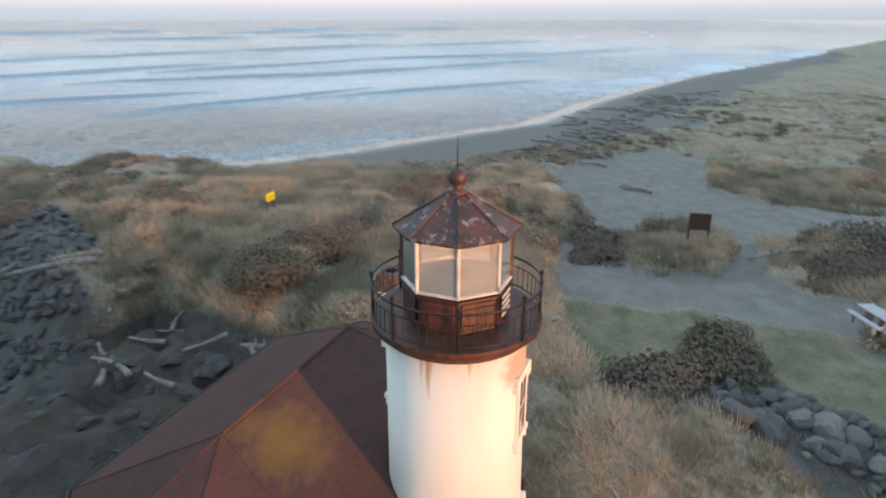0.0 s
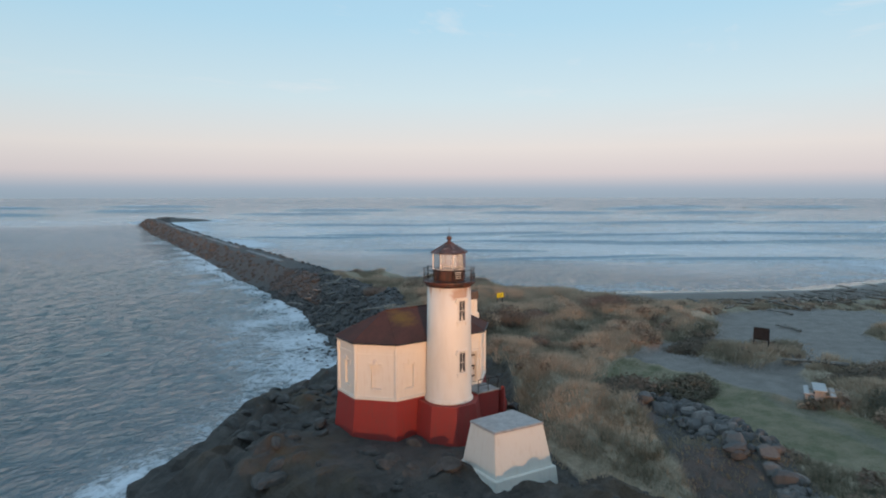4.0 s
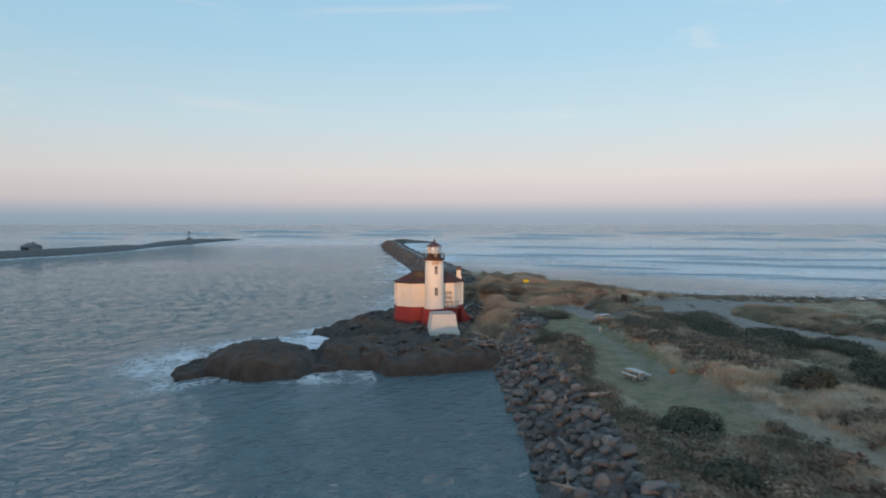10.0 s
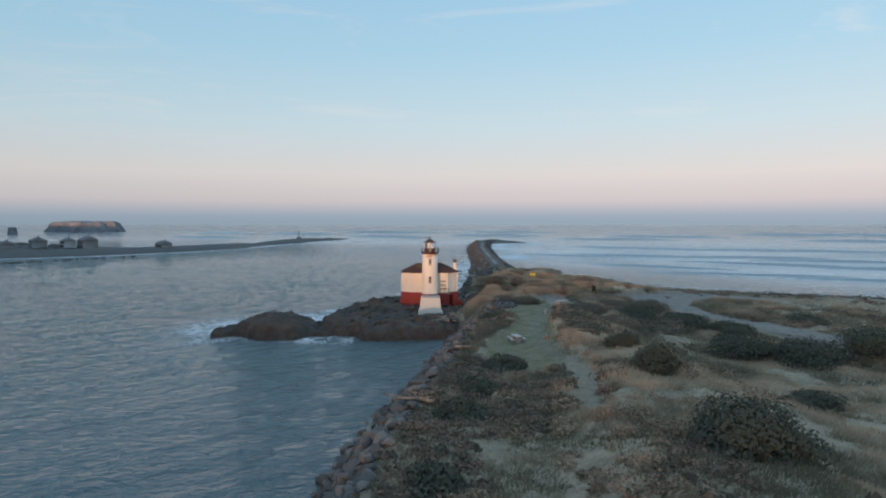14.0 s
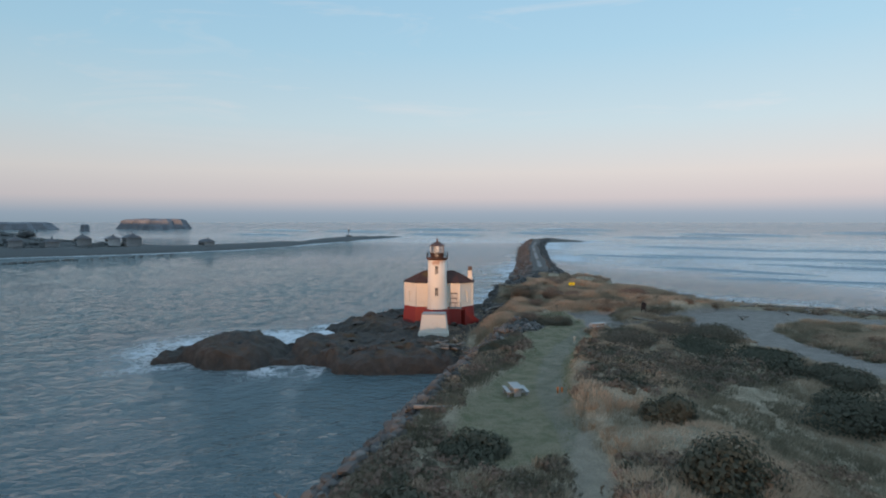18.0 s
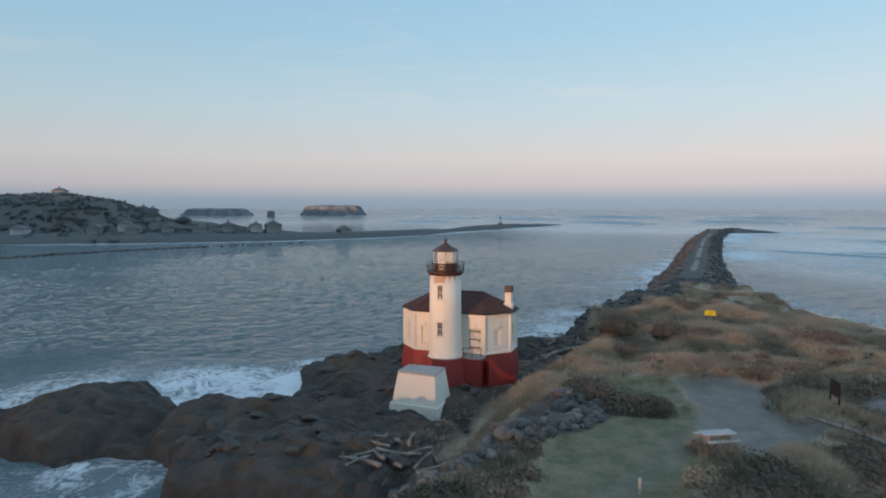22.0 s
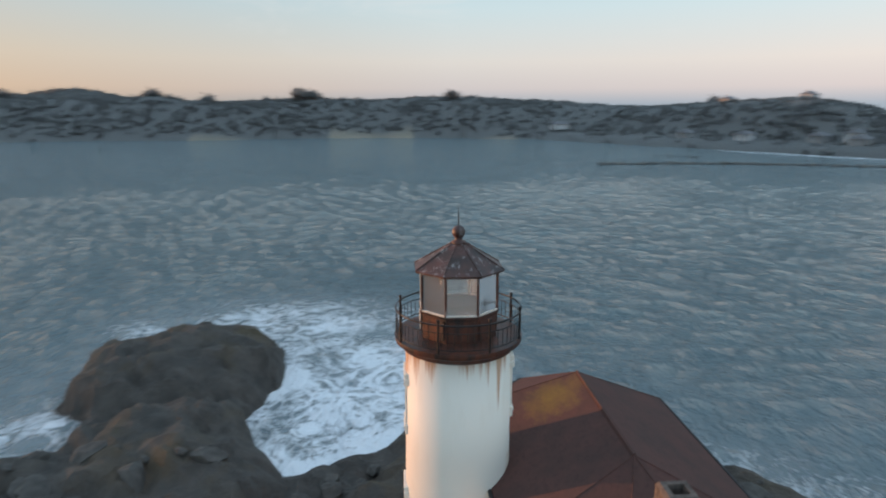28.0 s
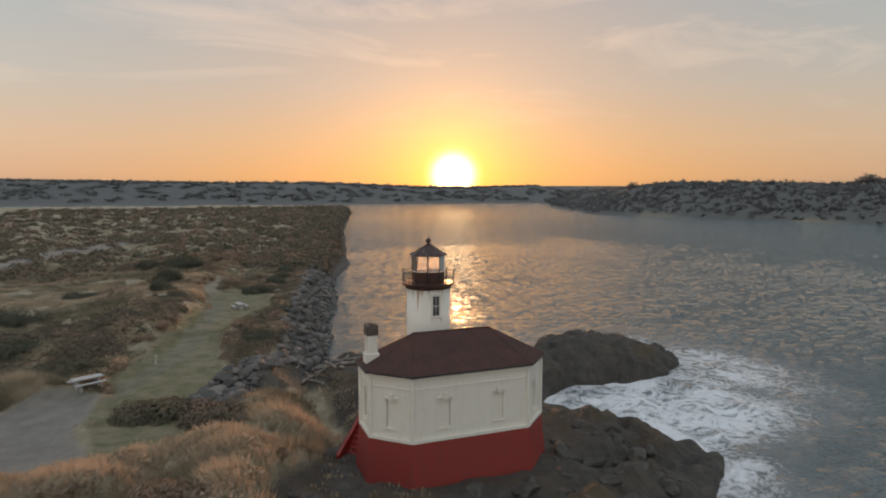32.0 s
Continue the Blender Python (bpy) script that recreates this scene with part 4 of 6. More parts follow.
def build_tower():
    part("tower_base", lathe([(2.42, FOOT), (2.05, FLOOR - 0.12)], 8, radians(22.5)), "red", lighthouse, "red eight-sided tower foundation")
    part("tower_shaft", lathe([(1.58, FLOOR - 0.12), (1.60, FLOOR + 0.02), (1.55, FLOOR + 0.10), (1.51, FLOOR + 0.18), (1.50, 6.0), (1.455, 9.0), (1.43, DECK - 0.28)], 72), "tower", lighthouse, "white round tower with rust runs below the gallery", True)
    part("base_moulding", ring(1.56, FLOOR - 0.06, 0.07, 72, 8), "tower", lighthouse, smooth=True)
    gallery = part("gallery", lathe([(1.45, DECK - 0.30), (1.52, DECK - 0.26), (1.60, DECK - 0.14), (1.70, DECK - 0.08), (1.72, DECK + 0.0), (1.72, DECK + 0.06), (1.05, DECK + 0.08)], 72), "black", lighthouse, "black iron gallery deck streaked with rust")
    for z, t in ((DECK + 0.80, 0.024), (DECK + 0.60, 0.012), (DECK + 0.16, 0.015)):
        part("rail", ring(1.68, z, t), "iron", gallery, smooth=True)
    post = bar = None
    for k in range(8):
        a = radians(22.5 + 45 * k)
        m = Matrix.Translation((1.68 * math.cos(a), 1.68 * math.sin(a), 0))
        if post is None:
            post = part("post", lathe([(0.035, DECK + 0.05), (0.028, DECK + 0.86), (0.045, DECK + 0.88), (0.045, DECK + 0.93), (0.0, DECK + 0.96)], 8), "iron", gallery)
            post.matrix_local = m
        else:
            again(post, m)
    for k in range(64):
        a = radians(k * 360 / 64 + 2.8)
        m = Matrix.Translation((1.68 * math.cos(a), 1.68 * math.sin(a), 0))
        if bar is None:
            bar = part("baluster", rod(bmesh.new(), (0, 0, DECK + 0.16), (0, 0, DECK + 0.62), 0.0085, 5), "iron", gallery)
            bar.matrix_local = m
        else:
            again(bar, m)
    for z in (9.75, 6.38):
        tower_window(z)
    tower_window(10.2, math.pi)


def tower_window(z0, turn=0.0):
    about = Matrix.Rotation(turn, 4, "Z")

    def cut(x0, x1, y0, y1, za, zb, bevel=0):
        return block(x0, x1, y0, y1, za, zb, bevel, about)

    z1, w, r = z0 + 1.32, 0.26, (1.44 if z0 > 8 else 1.485)
    win = part("window", cut(-w, w, -r - 0.004, -r + 0.25, z0, z1), "window_glass", lighthouse, "narrow sash window with dark panes")
    for a, b in ((-w - 0.07, -w + 0.02), (w - 0.02, w + 0.07)):
        part("window_frame", cut(a, b, -r - 0.022, -r + 0.25, z0 - 0.02, z1 + 0.02, 0.012), "white", win)
    part("sash_bar", cut(-0.018, 0.018, -r - 0.016, -r - 0.007, z0 + 0.03, z1 - 0.03), "frame", win)
    for z in (z0, z0 + 0.64, z1 - 0.05):
        part("sash_rail", cut(-w + 0.02, w - 0.02, -r - 0.018, -r - 0.007, z, z + 0.05), "frame", win)
    for s in (-1, 1):
        part("sash_stile", cut(s * 0.225 - 0.02, s * 0.225 + 0.02, -r - 0.017, -r - 0.007, z0 + 0.05, z1 - 0.05), "frame", win)
    part("sill", cut(-w - 0.16, w + 0.16, -r - 0.060, -r + 0.25, z0 - 0.14, z0 - 0.02, 0.02), "white", win)
    part("hood", cut(-w - 0.18, w + 0.18, -r - 0.050, -r + 0.3, z1 + 0.02, z1 + 0.17, 0.02), "white", win)
    for s in (-1, 1):
        part("hood_ear", cut(s * (w + 0.13) - 0.09, s * (w + 0.13) + 0.09, -r - 0.045, -r + 0.3, z1 - 0.16, z1 + 0.02, 0.015), "white", win)
        part("sill_bracket", cut(s * (w + 0.07) - 0.05, s * (w + 0.07) + 0.05, -r - 0.040, -r + 0.25, z0 - 0.32, z0 - 0.14, 0.015), "white", win)


def build_lantern():
    z0, z1, z2, R = DECK + 0.08, 12.98, 14.05, 1.07
    oct_at = [radians(22.5 + 45 * k) for k in range(8)]
    lantern = part("lantern", lathe([(R - 0.02, z0), (R - 0.02, z1 - 0.08), (R + 0.05, z1 - 0.06), (R + 0.05, z1)], 8, radians(22.5)), "black", lighthouse, "eight-sided iron lantern with dark rusty drum")
    for k in range(8):
        a, b = oct_at[k], oct_at[(k + 1) % 8]
        pa, pb = Vector((math.cos(a), math.sin(a), 0)) * R, Vector((math.cos(b), math.sin(b), 0)) * R
        mid, along = (pa + pb) / 2, (pb - pa).normalized()
        outw = mid.normalized()
        m = Matrix(((along.x, outw.x, 0, mid.x), (along.y, outw.y, 0, mid.y), (0, 0, 1, 0), (0, 0, 0, 1)))
        if k == 5:
            # near-black plate behind the slats, painted as the vent's unlit inside
            vent = part("louvre", block(-0.26, 0.26, 0.0, 0.02, z0 + 0.12, z1 - 0.12, 0, m), "dark", lantern, "louvred vent with pale slats")
            for j in range(4):
                z = z0 + 0.16 + j * 0.125
                part("slat", block(-0.24, 0.24, 0.022, 0.05, z, z + 0.06, 0.008, m), "frame", vent)
        else:
            part("panel", block(-0.34, 0.34, -0.005, 0.018, z0 + 0.08, z1 - 0.12, 0.008, m), "black", lantern)
        pane = part("pane", block(-0.385, 0.385, -0.012, -0.004, z1 + 0.04, z2 - 0.04, 0, m), "glass", lantern, "dusty lantern pane")
        pane.visible_shadow = False
        part("sill_bar", block(-0.40, 0.40, -0.03, 0.035, z1, z1 + 0.045, 0.008, m), "frame", lantern)
        part("head_bar", block(-0.40, 0.40, -0.03, 0.035, z2 - 0.045, z2, 0.008, m), "lantern", lantern)
        part("mullion", rod(bmesh.new(), pa + Vector((0, 0, z1)), pa + Vector((0, 0, z2)), 0.036, 6), "frame" if k in (3, 4, 5) else "lantern", lantern)
    part("floor_plate", lathe([(R - 0.1, z1 - 0.02), (R - 0.1, z1 + 0.01)], 8, radians(22.5)), "concrete", lantern)
    cap = part("lantern_roof", lathe([(1.0, z2), (1.24, z2 - 0.02), (1.25, z2 + 0.03), (0.72, z2 + 0.34), (0.24, z2 + 0.63), (0.16, z2 + 0.66)], 8, radians(22.5)), "lantern", lighthouse, "pointed eight-sided lantern roof in flaked red paint")
    for a in oct_at:
        part("roof_rib", rod(bmesh.new(), (1.25 * math.cos(a), 1.25 * math.sin(a), z2 + 0.035), (0.2 * math.cos(a), 0.2 * math.sin(a), z2 + 0.655), 0.022, 6), "lantern", cap)
    part("finial_neck", lathe([(0.19, z2 + 0.63), (0.20, z2 + 0.70), (0.12, z2 + 0.73), (0.09, z2 + 0.78), (0.13, z2 + 0.82), (0.07, z2 + 0.84)], 20), "lantern", cap, smooth=True)
    part("ball", lathe([(0.0, 14.82)] + [(0.175 * math.sin(t), 15.0 - 0.175 * math.cos(t)) for t in [k * math.pi / 12 for k in range(1, 12)]] + [(0.0, 15.175)], 24), "lantern", cap, "round vent ball", True)
    part("lightning_rod", rod(bmesh.new(), (0, 0, 15.15), (0, 0, 15.75), (0.02, 0.006), 6), "iron", cap)


def build_porch():
    """Landing in front of the door with steps down along the wall and a hand rail."""
    landing = part("landing", block(1.75, 3.70, -0.75, 0.94, FOOT, FLOOR - 0.05, 0.03), "red", lighthouse, "red-painted entrance landing")
    part("landing_slab", block(1.85, 3.75, -0.8, 0.94, FLOOR - 0.046, FLOOR + 0.04, 0.02), "concrete", landing)
    go = Matrix.Translation((3.60, 0.22, 0)) @ Matrix.Rotation(radians(45), 4, "Z")
    for k in range(9):
        z = FLOOR - 0.05 - (k + 1) * 0.26
        part("step", block(0.15 + k * 0.26, 0.41 + k * 0.26, -0.85, 0.25, FOOT, max(z, FOOT + 0.1), 0.015, go), "red", landing)
    bm = bmesh.new()
    side = [(0.0, FOOT), (3.3, FOOT), (3.3, FOOT + 0.95), (2.5, FOOT + 1.45), (1.75, FOOT + 1.85), (1.1, FLOOR - 0.95), (0.65, FLOOR - 0.45), (0.3, FLOOR - 0.05), (0.0, FLOOR + 0.02)]
    lo, hi = [bm.verts.new(go @ Vector((x, -1.06, z))) for x, z in side], [bm.verts.new(go @ Vector((x, -0.86, z))) for x, z in side]
    bm.faces.new(lo)
    bm.faces.new(hi[::-1])
    n = len(side)
    for k in range(n):
        bm.faces.new([lo[k], hi[k], hi[(k + 1) % n], lo[(k + 1) % n]])
    part("stair_wall", bm, "red", landing)
    for x in (1.95, 2.8, 3.65):
        part("rail_post", rod(bmesh.new(), (x, -0.7, FLOOR), (x, -0.7, FLOOR + 0.9), 0.03, 6), "iron", landing)
    for z in (0.48, 0.9):
        part("hand_rail", rod(bmesh.new(), (1.9, -0.7, FLOOR + z), (3.7, -0.7, FLOOR + z), 0.024, 6), "iron", landing)


def build_chimney():
    x, y = 5.0, 4.05
    stack = part("chimney", block(x - 0.30, x + 0.30, y - 0.30, y + 0.30, EAVE + 0.05, 9.95, 0.03), "white", lighthouse, "white chimney with sooty brick cap")
    part("chimney_foot", block(x - 0.40, x + 0.40, y - 0.40, y + 0.40, EAVE - 0.1, 8.92, 0.03), "white", stack)
    for s in (-1, 1):
        part("chimney_rib", block(x - 0.09, x + 0.09, y + s * 0.33 - 0.03, y + s * 0.33 + 0.03, 8.92, 9.9, 0.01), "white", stack)
        part("chimney_rib", block(x + s * 0.33 - 0.03, x + s * 0.33 + 0.03, y - 0.09, y + 0.09, 8.92, 9.9, 0.01), "white", stack)
    cap = part("chimney_cap", moved(lathe([(0.43, 9.95), (0.49, 9.99), (0.48, 10.50), (0.41, 10.58), (0.25, 10.58), (0.25, 10.3)], 4, radians(45), True), (x, y, 0)), "brick", stack, "sooty brick chimney cap")


build_hall()
build_tower()
build_lantern()
build_porch()
build_chimney()


# ---- white tapered plinth on the rock ----
def build_plinth():
    t = thing("concrete_plinth", "white tapered concrete plinth with grey top on rock", "plinth", at=(0, 0, 0.1))
    top = [(-1.75, -6.92), (1.66, -7.24), (1.62, -4.58), (-1.70, -4.60)]
    low = [(-2.08, -7.45), (1.98, -7.78), (1.94, -4.2), (-2.02, -4.2)]
    foot = [(-2.36, -7.75), (2.28, -8.1), (2.22, -3.9), (-2.3, -3.9)]

    def taper(a, za, b, zb):
        bm = bmesh.new()
        lo, hi = [bm.verts.new((*p, za)) for p in a], [bm.verts.new((*p, zb)) for p in b]
        bm.faces.new(lo[::-1])
        bm.faces.new(hi)
        for k in range(4):
            bm.faces.new([lo[k], lo[(k + 1) % 4], hi[(k + 1) % 4], hi[k]])
        bmesh.ops.bevel(bm, geom=list(bm.edges), offset=0.04, segments=2, affect="EDGES")
        return bm

    part("body", taper(low, 1.9, top, 4.38), "white", t)
    part("foot", taper(foot, 0.3, grown(low, 0.14), 1.98), "white", t)
    part("top_slab", taper(grown(top, 0.05), 4.375, grown(top, 0.03), 4.5), "bench", t, "stained grey concrete top slab")


build_plinth()


# ---- picnic tables, signs and posts ----
def picnic_table(x, y, turn):
    z = float(ground_z(x, y))
    t = thing("picnic_table", "pale concrete picnic table with two benches on the grass", "picnic table", "picnic tables", (x, y, z), turn)
    part("tabletop", block(-1.05, 1.05, -0.42, 0.42, 0.68, 0.76, 0.02), "table", t)
    for s in (-1, 1):
        part("bench", block(-1.05, 1.05, s * 0.78 - 0.16, s * 0.78 + 0.16, 0.40, 0.47, 0.015), "table", t)
        part("leg", block(s * 0.7 - 0.07, s * 0.7 + 0.07, -0.3, 0.3, -0.05, 0.68, 0.02), "bench", t)
        part("crossbar", block(s * 0.7 - 0.05, s * 0.7 + 0.05, -0.9, 0.9, 0.30, 0.40, 0.01), "bench", t)
        for q in (-1, 1):
            part("bench_leg", block(s * 0.7 - 0.05, s * 0.7 + 0.05, q * 0.78 - 0.1, q * 0.78 + 0.1, -0.05, 0.30, 0.01), "bench", t)
    return t


picnic_table(22.2, -13.3, 28)
picnic_table(9.65, -44.0, 100)


def notice_board():
    x, y = 30.2, -4.9
    z = float(ground_z(x, y))
    t = thing("notice_board", "dark weathered notice board on two posts in dune grass", "notice board", at=(x, y, z), turn=-77)
    part("panel", block(-0.55, 0.55, -0.04, 0.04, 0.75, 1.75, 0.01), "tar", t)
    part("frame", block(-0.64, 0.64, -0.06, 0.06, 1.75, 1.83, 0.01), "tar", t)
    for s in (-1, 1):
        part("post", block(s * 0.6 - 0.05, s * 0.6 + 0.05, -0.05, 0.05, -0.3, 1.75, 0.01), "tar", t)


def yellow_sign():
    x, y = 24.0, 23.3
    z = float(ground_z(x, y))
    t = thing("warning_sign", "bright yellow sheet warning sign on two posts", "sign", at=(x, y, z), turn=6)
    part("sign_panel", block(-0.56, 0.56, -0.02, 0.02, 5.72 - z, 6.28 - z, 0.005), "yellow", t)
    for k, w in enumerate((0.4, 0.46, 0.3)):
        part("lettering", block(-w, w, -0.026, -0.021, 6.12 - z - 0.15 * k, 6.17 - z - 0.15 * k), "ink", t, "unreadable dark line of writing")
    for s in (-1, 1):
        part("post", block(s * 0.42 - 0.04, s * 0.42 + 0.04, 0.021, 0.11, -0.4, 6.2 - z, 0.01), "bark", t)


def marker_post(x, y, h, mat, label):
    z = float(ground_z(x, y))
    t = thing("marker_post", label, "post", at=(x, y, z))
    part("post", block(-0.07, 0.07, -0.07, 0.07, -0.3, h, 0.02), mat, t)
    part("post_cap", block(-0.08, 0.08, -0.08, 0.08, h, h + 0.05, 0.015), mat, t)


notice_board()
yellow_sign()
marker_post(13.1, -44.3, 0.46, "orange", "orange wooden marker post beside the track")
marker_post(13.45, -44.2, 0.40, "orange", "orange wooden marker post beside the track")
marker_post(18.0, -20.5, 0.8, "frame", "pale wooden marker post on the lawn")


# ---- loose meshes in bulk ----
def mesh_of(name, verts, tris, mat, attrs=None, smooth=False):
    me = bpy.data.meshes.new(name)
    verts, tris = np.asarray(verts, np.float32), np.asarray(tris, np.int32)
    me.vertices.add(len(verts))
    me.vertices.foreach_set("co", verts.ravel())
    k = tris.shape[1]
    me.loops.add(tris.size)
    me.loops.foreach_set("vertex_index", tris.ravel())
    me.polygons.add(len(tris))
    me.polygons.foreach_set("loop_start", np.arange(0, tris.size, k, dtype=np.int32))
    me.polygons.foreach_set("use_smooth", np.full(len(tris), smooth))
    me.update()
    for key, val in (attrs or {}).items():
        me.attributes.new(key, "FLOAT", "POINT").data.foreach_set("value", np.asarray(val, np.float32).ravel())
    me.materials.append(mat)
    return me


rng = np.random.default_rng(7)


def leafy(name, stops, rough=0.85, soft=0.0):
    """Foliage whose tone runs through the given colours, clump by clump."""
    m, n, b = material(name)
    tone = n.attr("tone").outputs["Fac"]
    isl = n.add("ShaderNodeNewGeometry").outputs["Random Per Island"]
    c = n.ramp(n.math("ADD", tone, n.math("MULTIPLY", n.math("SUBTRACT", isl, 0.5), 0.16)), stops)
    n.link(c, b.inputs["Base Color"])
    b.inputs["Roughness"].default_value = rough
    b.inputs["Specular IOR Level"].default_value = 0.2
    # thin blades and leaves let part of the light through
    thin, both = n.add("ShaderNodeBsdfTranslucent"), n.add("ShaderNodeMixShader")
    n.link(c, thin.inputs["Color"])
    both.inputs[0].default_value = 0.38
    n.link(b.outputs[0], both.inputs[1])
    n.link(thin.outputs[0], both.inputs[2])
    for k in m.node_tree.nodes:
        if k.bl_idname == "ShaderNodeOutputMaterial":
            n.link(both.outputs[0], k.inputs[0])
    if soft > 0:
        # blades share the light of the tussock they stand in
        tilt = n.add("ShaderNodeVectorMath", operation="MULTIPLY_ADD")
        n.link(n.add("ShaderNodeNewGeometry").outputs["Normal"], tilt.inputs[0])
        tilt.inputs[1].default_value = (1 - soft, 1 - soft, 1 - soft)
        tilt.inputs[2].default_value = (0, 0, soft)
        unit = n.add("ShaderNodeVectorMath", operation="NORMALIZE")
        n.link(tilt.outputs[0], unit.inputs[0])
        n.link(unit.outputs[0], b.inputs["Normal"])
    return m


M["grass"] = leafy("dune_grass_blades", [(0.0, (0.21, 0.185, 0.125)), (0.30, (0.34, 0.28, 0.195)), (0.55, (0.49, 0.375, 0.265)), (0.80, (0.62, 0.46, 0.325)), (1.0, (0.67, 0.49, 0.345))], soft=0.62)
M["short_grass"] = leafy("lawn_blades", [(0.0, (0.13, 0.145, 0.06)), (0.6, (0.22, 0.21, 0.10)), (1.0, (0.38, 0.30, 0.18))], soft=0.5)
M["scrub"] = leafy("scrub_leaves", [(0.0, (0.155, 0.150, 0.105)), (0.5, (0.24, 0.192, 0.145)), (1.0, (0.38, 0.25, 0.19))], soft=0.6)
M["russet"] = leafy("dry_bramble", [(0.0, (0.14, 0.105, 0.078)), (0.35, (0.26, 0.185, 0.135)), (0.65, (0.44, 0.315, 0.225)), (1.0, (0.60, 0.44, 0.31))], soft=0.6)
# far leaves paler and greyer than foliage: distance haze put into their colour
M["hazed_leaves"] = leafy("wood_leaves", [(0.0, (0.26, 0.265, 0.26)), (0.6, (0.28, 0.285, 0.28)), (1.0, (0.32, 0.32, 0.31))], soft=0.88)
M["evergreen"] = leafy("evergreen_leaves", [(0.0, (0.12, 0.128, 0.092)), (0.5, (0.155, 0.15, 0.11)), (1.0, (0.20, 0.168, 0.13))], soft=0.6)


def tufts(name, px, py, tall, tone, mat, blades=9, spread=0.28, width=0.05, label=""):
    """Tussocks of slim blades that lean a little with the wind."""
    n = len(px)
    pz = ground_z(px, py) - 0.06
    a = rng.uniform(0, 2 * math.pi, (n, blades))
    lean = rng.uniform(0.1, 0.9, (n, blades))
    h = tall[:, None] * rng.uniform(0.6, 1.1, (n, blades)) * (1.05 - 0.4 * lean)
    reach = tall[:, None] * lean * 0.8
    r0 = spread * np.sqrt(rng.uniform(0, 1, (n, blades))) * (0.7 + tall[:, None] * 0.6)
    cx, cy = px[:, None] + r0 * np.cos(a), py[:, None] + r0 * np.sin(a)
    turn = a + rng.uniform(0, math.pi, (n, blades))
    wx, wy = np.cos(turn) * width, np.sin(turn) * width
    z0 = np.broadcast_to(pz[:, None], a.shape)
    v = np.stack([np.stack([cx - wx, cy - wy, z0], -1), np.stack([cx + wx, cy + wy, z0], -1),
                  np.stack([cx + reach * np.cos(a) + 0.22 * tall[:, None], cy + reach * np.sin(a) + 0.12 * tall[:, None], z0 + h], -1)], 2).reshape(-1, 3)
    tri = np.arange(n * blades * 3).reshape(-1, 3)
    tones = np.repeat(tone, blades * 3)
    ob = new(name, mesh_of(name, v, tri, M[mat], dict(tone=tones)))
    return tagged(ob, label, "grass", kind="stuff")


def scatter(count, x0, x1, y0, y1, keep):
    x, y = rng.uniform(x0, x1, count), rng.uniform(y0, y1, count)
    k = keep(x, y)
    return x[k], y[k]


def grassy(x, y):
    open_to = np.maximum.reduce([zone_at("gravel", x, y), zone_at("rock", x, y), zone_at("sand", x, y), zone_at("stone", x, y), zone_at("lawn", x, y)])
    return (open_to < 0.35) & (ground_z(x, y) > 1.2) & (zone_at("far", x, y) < 0.5)


def meadow():
    gx, gy = [], []
    for args in ((52000, 2, 60, -20, 84), (52000, -22, 70, -124, -20), (9000, 60, 140, -124, 30), (7000, -70, 60, -260, -124)):
        x, y = scatter(*args, lambda x, y: grassy(x, y) & (fbm(x, y, 6.0, 3, 81) > -0.35))
        gx.append(x), gy.append(y)
    x, y = np.concatenate(gx), np.concatenate(gy)
    north = step(-26, -8, y) * step(62, 44, x)
    # hummock tops lighter, hollows darker: the mounds' shade put into the grass tone
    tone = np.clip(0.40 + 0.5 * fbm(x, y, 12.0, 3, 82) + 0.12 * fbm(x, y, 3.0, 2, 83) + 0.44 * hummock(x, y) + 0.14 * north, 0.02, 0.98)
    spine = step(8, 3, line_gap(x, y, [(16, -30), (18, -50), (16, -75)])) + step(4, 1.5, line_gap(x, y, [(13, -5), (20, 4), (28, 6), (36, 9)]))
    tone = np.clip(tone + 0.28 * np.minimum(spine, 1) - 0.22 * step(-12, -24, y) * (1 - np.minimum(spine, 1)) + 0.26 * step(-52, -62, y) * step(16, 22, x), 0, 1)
    tall = 0.84 * (0.42 + 0.40 * np.clip(fbm(x, y, 8.0, 3, 84) + 0.3, 0, 1) + 0.22 * north) * rng.uniform(0.75, 1.2, len(x))
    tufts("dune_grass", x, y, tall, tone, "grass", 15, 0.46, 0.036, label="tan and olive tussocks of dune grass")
    x, y = scatter(26000, 5, 24, -64, 4, lambda x, y: (zone_at("lawn", x, y) > 0.3) & (zone_at("gravel", x, y) < 0.6))
    tufts("lawn_grass", x, y, np.full(len(x), 0.10), np.clip(0.35 + 0.4 * fbm(x, y, 4.0, 3, 85), 0, 1), "short_grass", 5, 0.2, 0.03, label="short green lawn grass")
    x, y = scatter(700, -8, 9, -16, 14, lambda x, y: (zone_at("rock", x, y) > 0.3) & (ground_z(x, y) > 1.2) & (inside_by(x, y, grown(WALL, 0.6)) < 0) & (np.hypot(x, y) > 2.6) & (x > 3))
    tufts("rock_grass", x, y, np.full(len(x), 0.35), np.clip(0.6 + 0.4 * fbm(x, y, 4.0, 3, 86), 0, 1), "grass", 8, label="tan grass rooted in the rock")

    x, y = scatter(650, 3, 15, -21, -5, lambda x, y: (ground_z(x, y) > 1.0) & (zone_at("lawn", x, y) < 0.4) & (zone_at("gravel", x, y) < 0.4) & (np.hypot(x, y) > 3))
    tufts("bank_grass", x, y, np.full(len(x), 0.38), np.clip(0.4 + 0.5 * fbm(x, y, 3.0, 3, 87), 0, 1), "grass", 12, 0.4, 0.034, label="brown grass between the bank stones")


meadow()


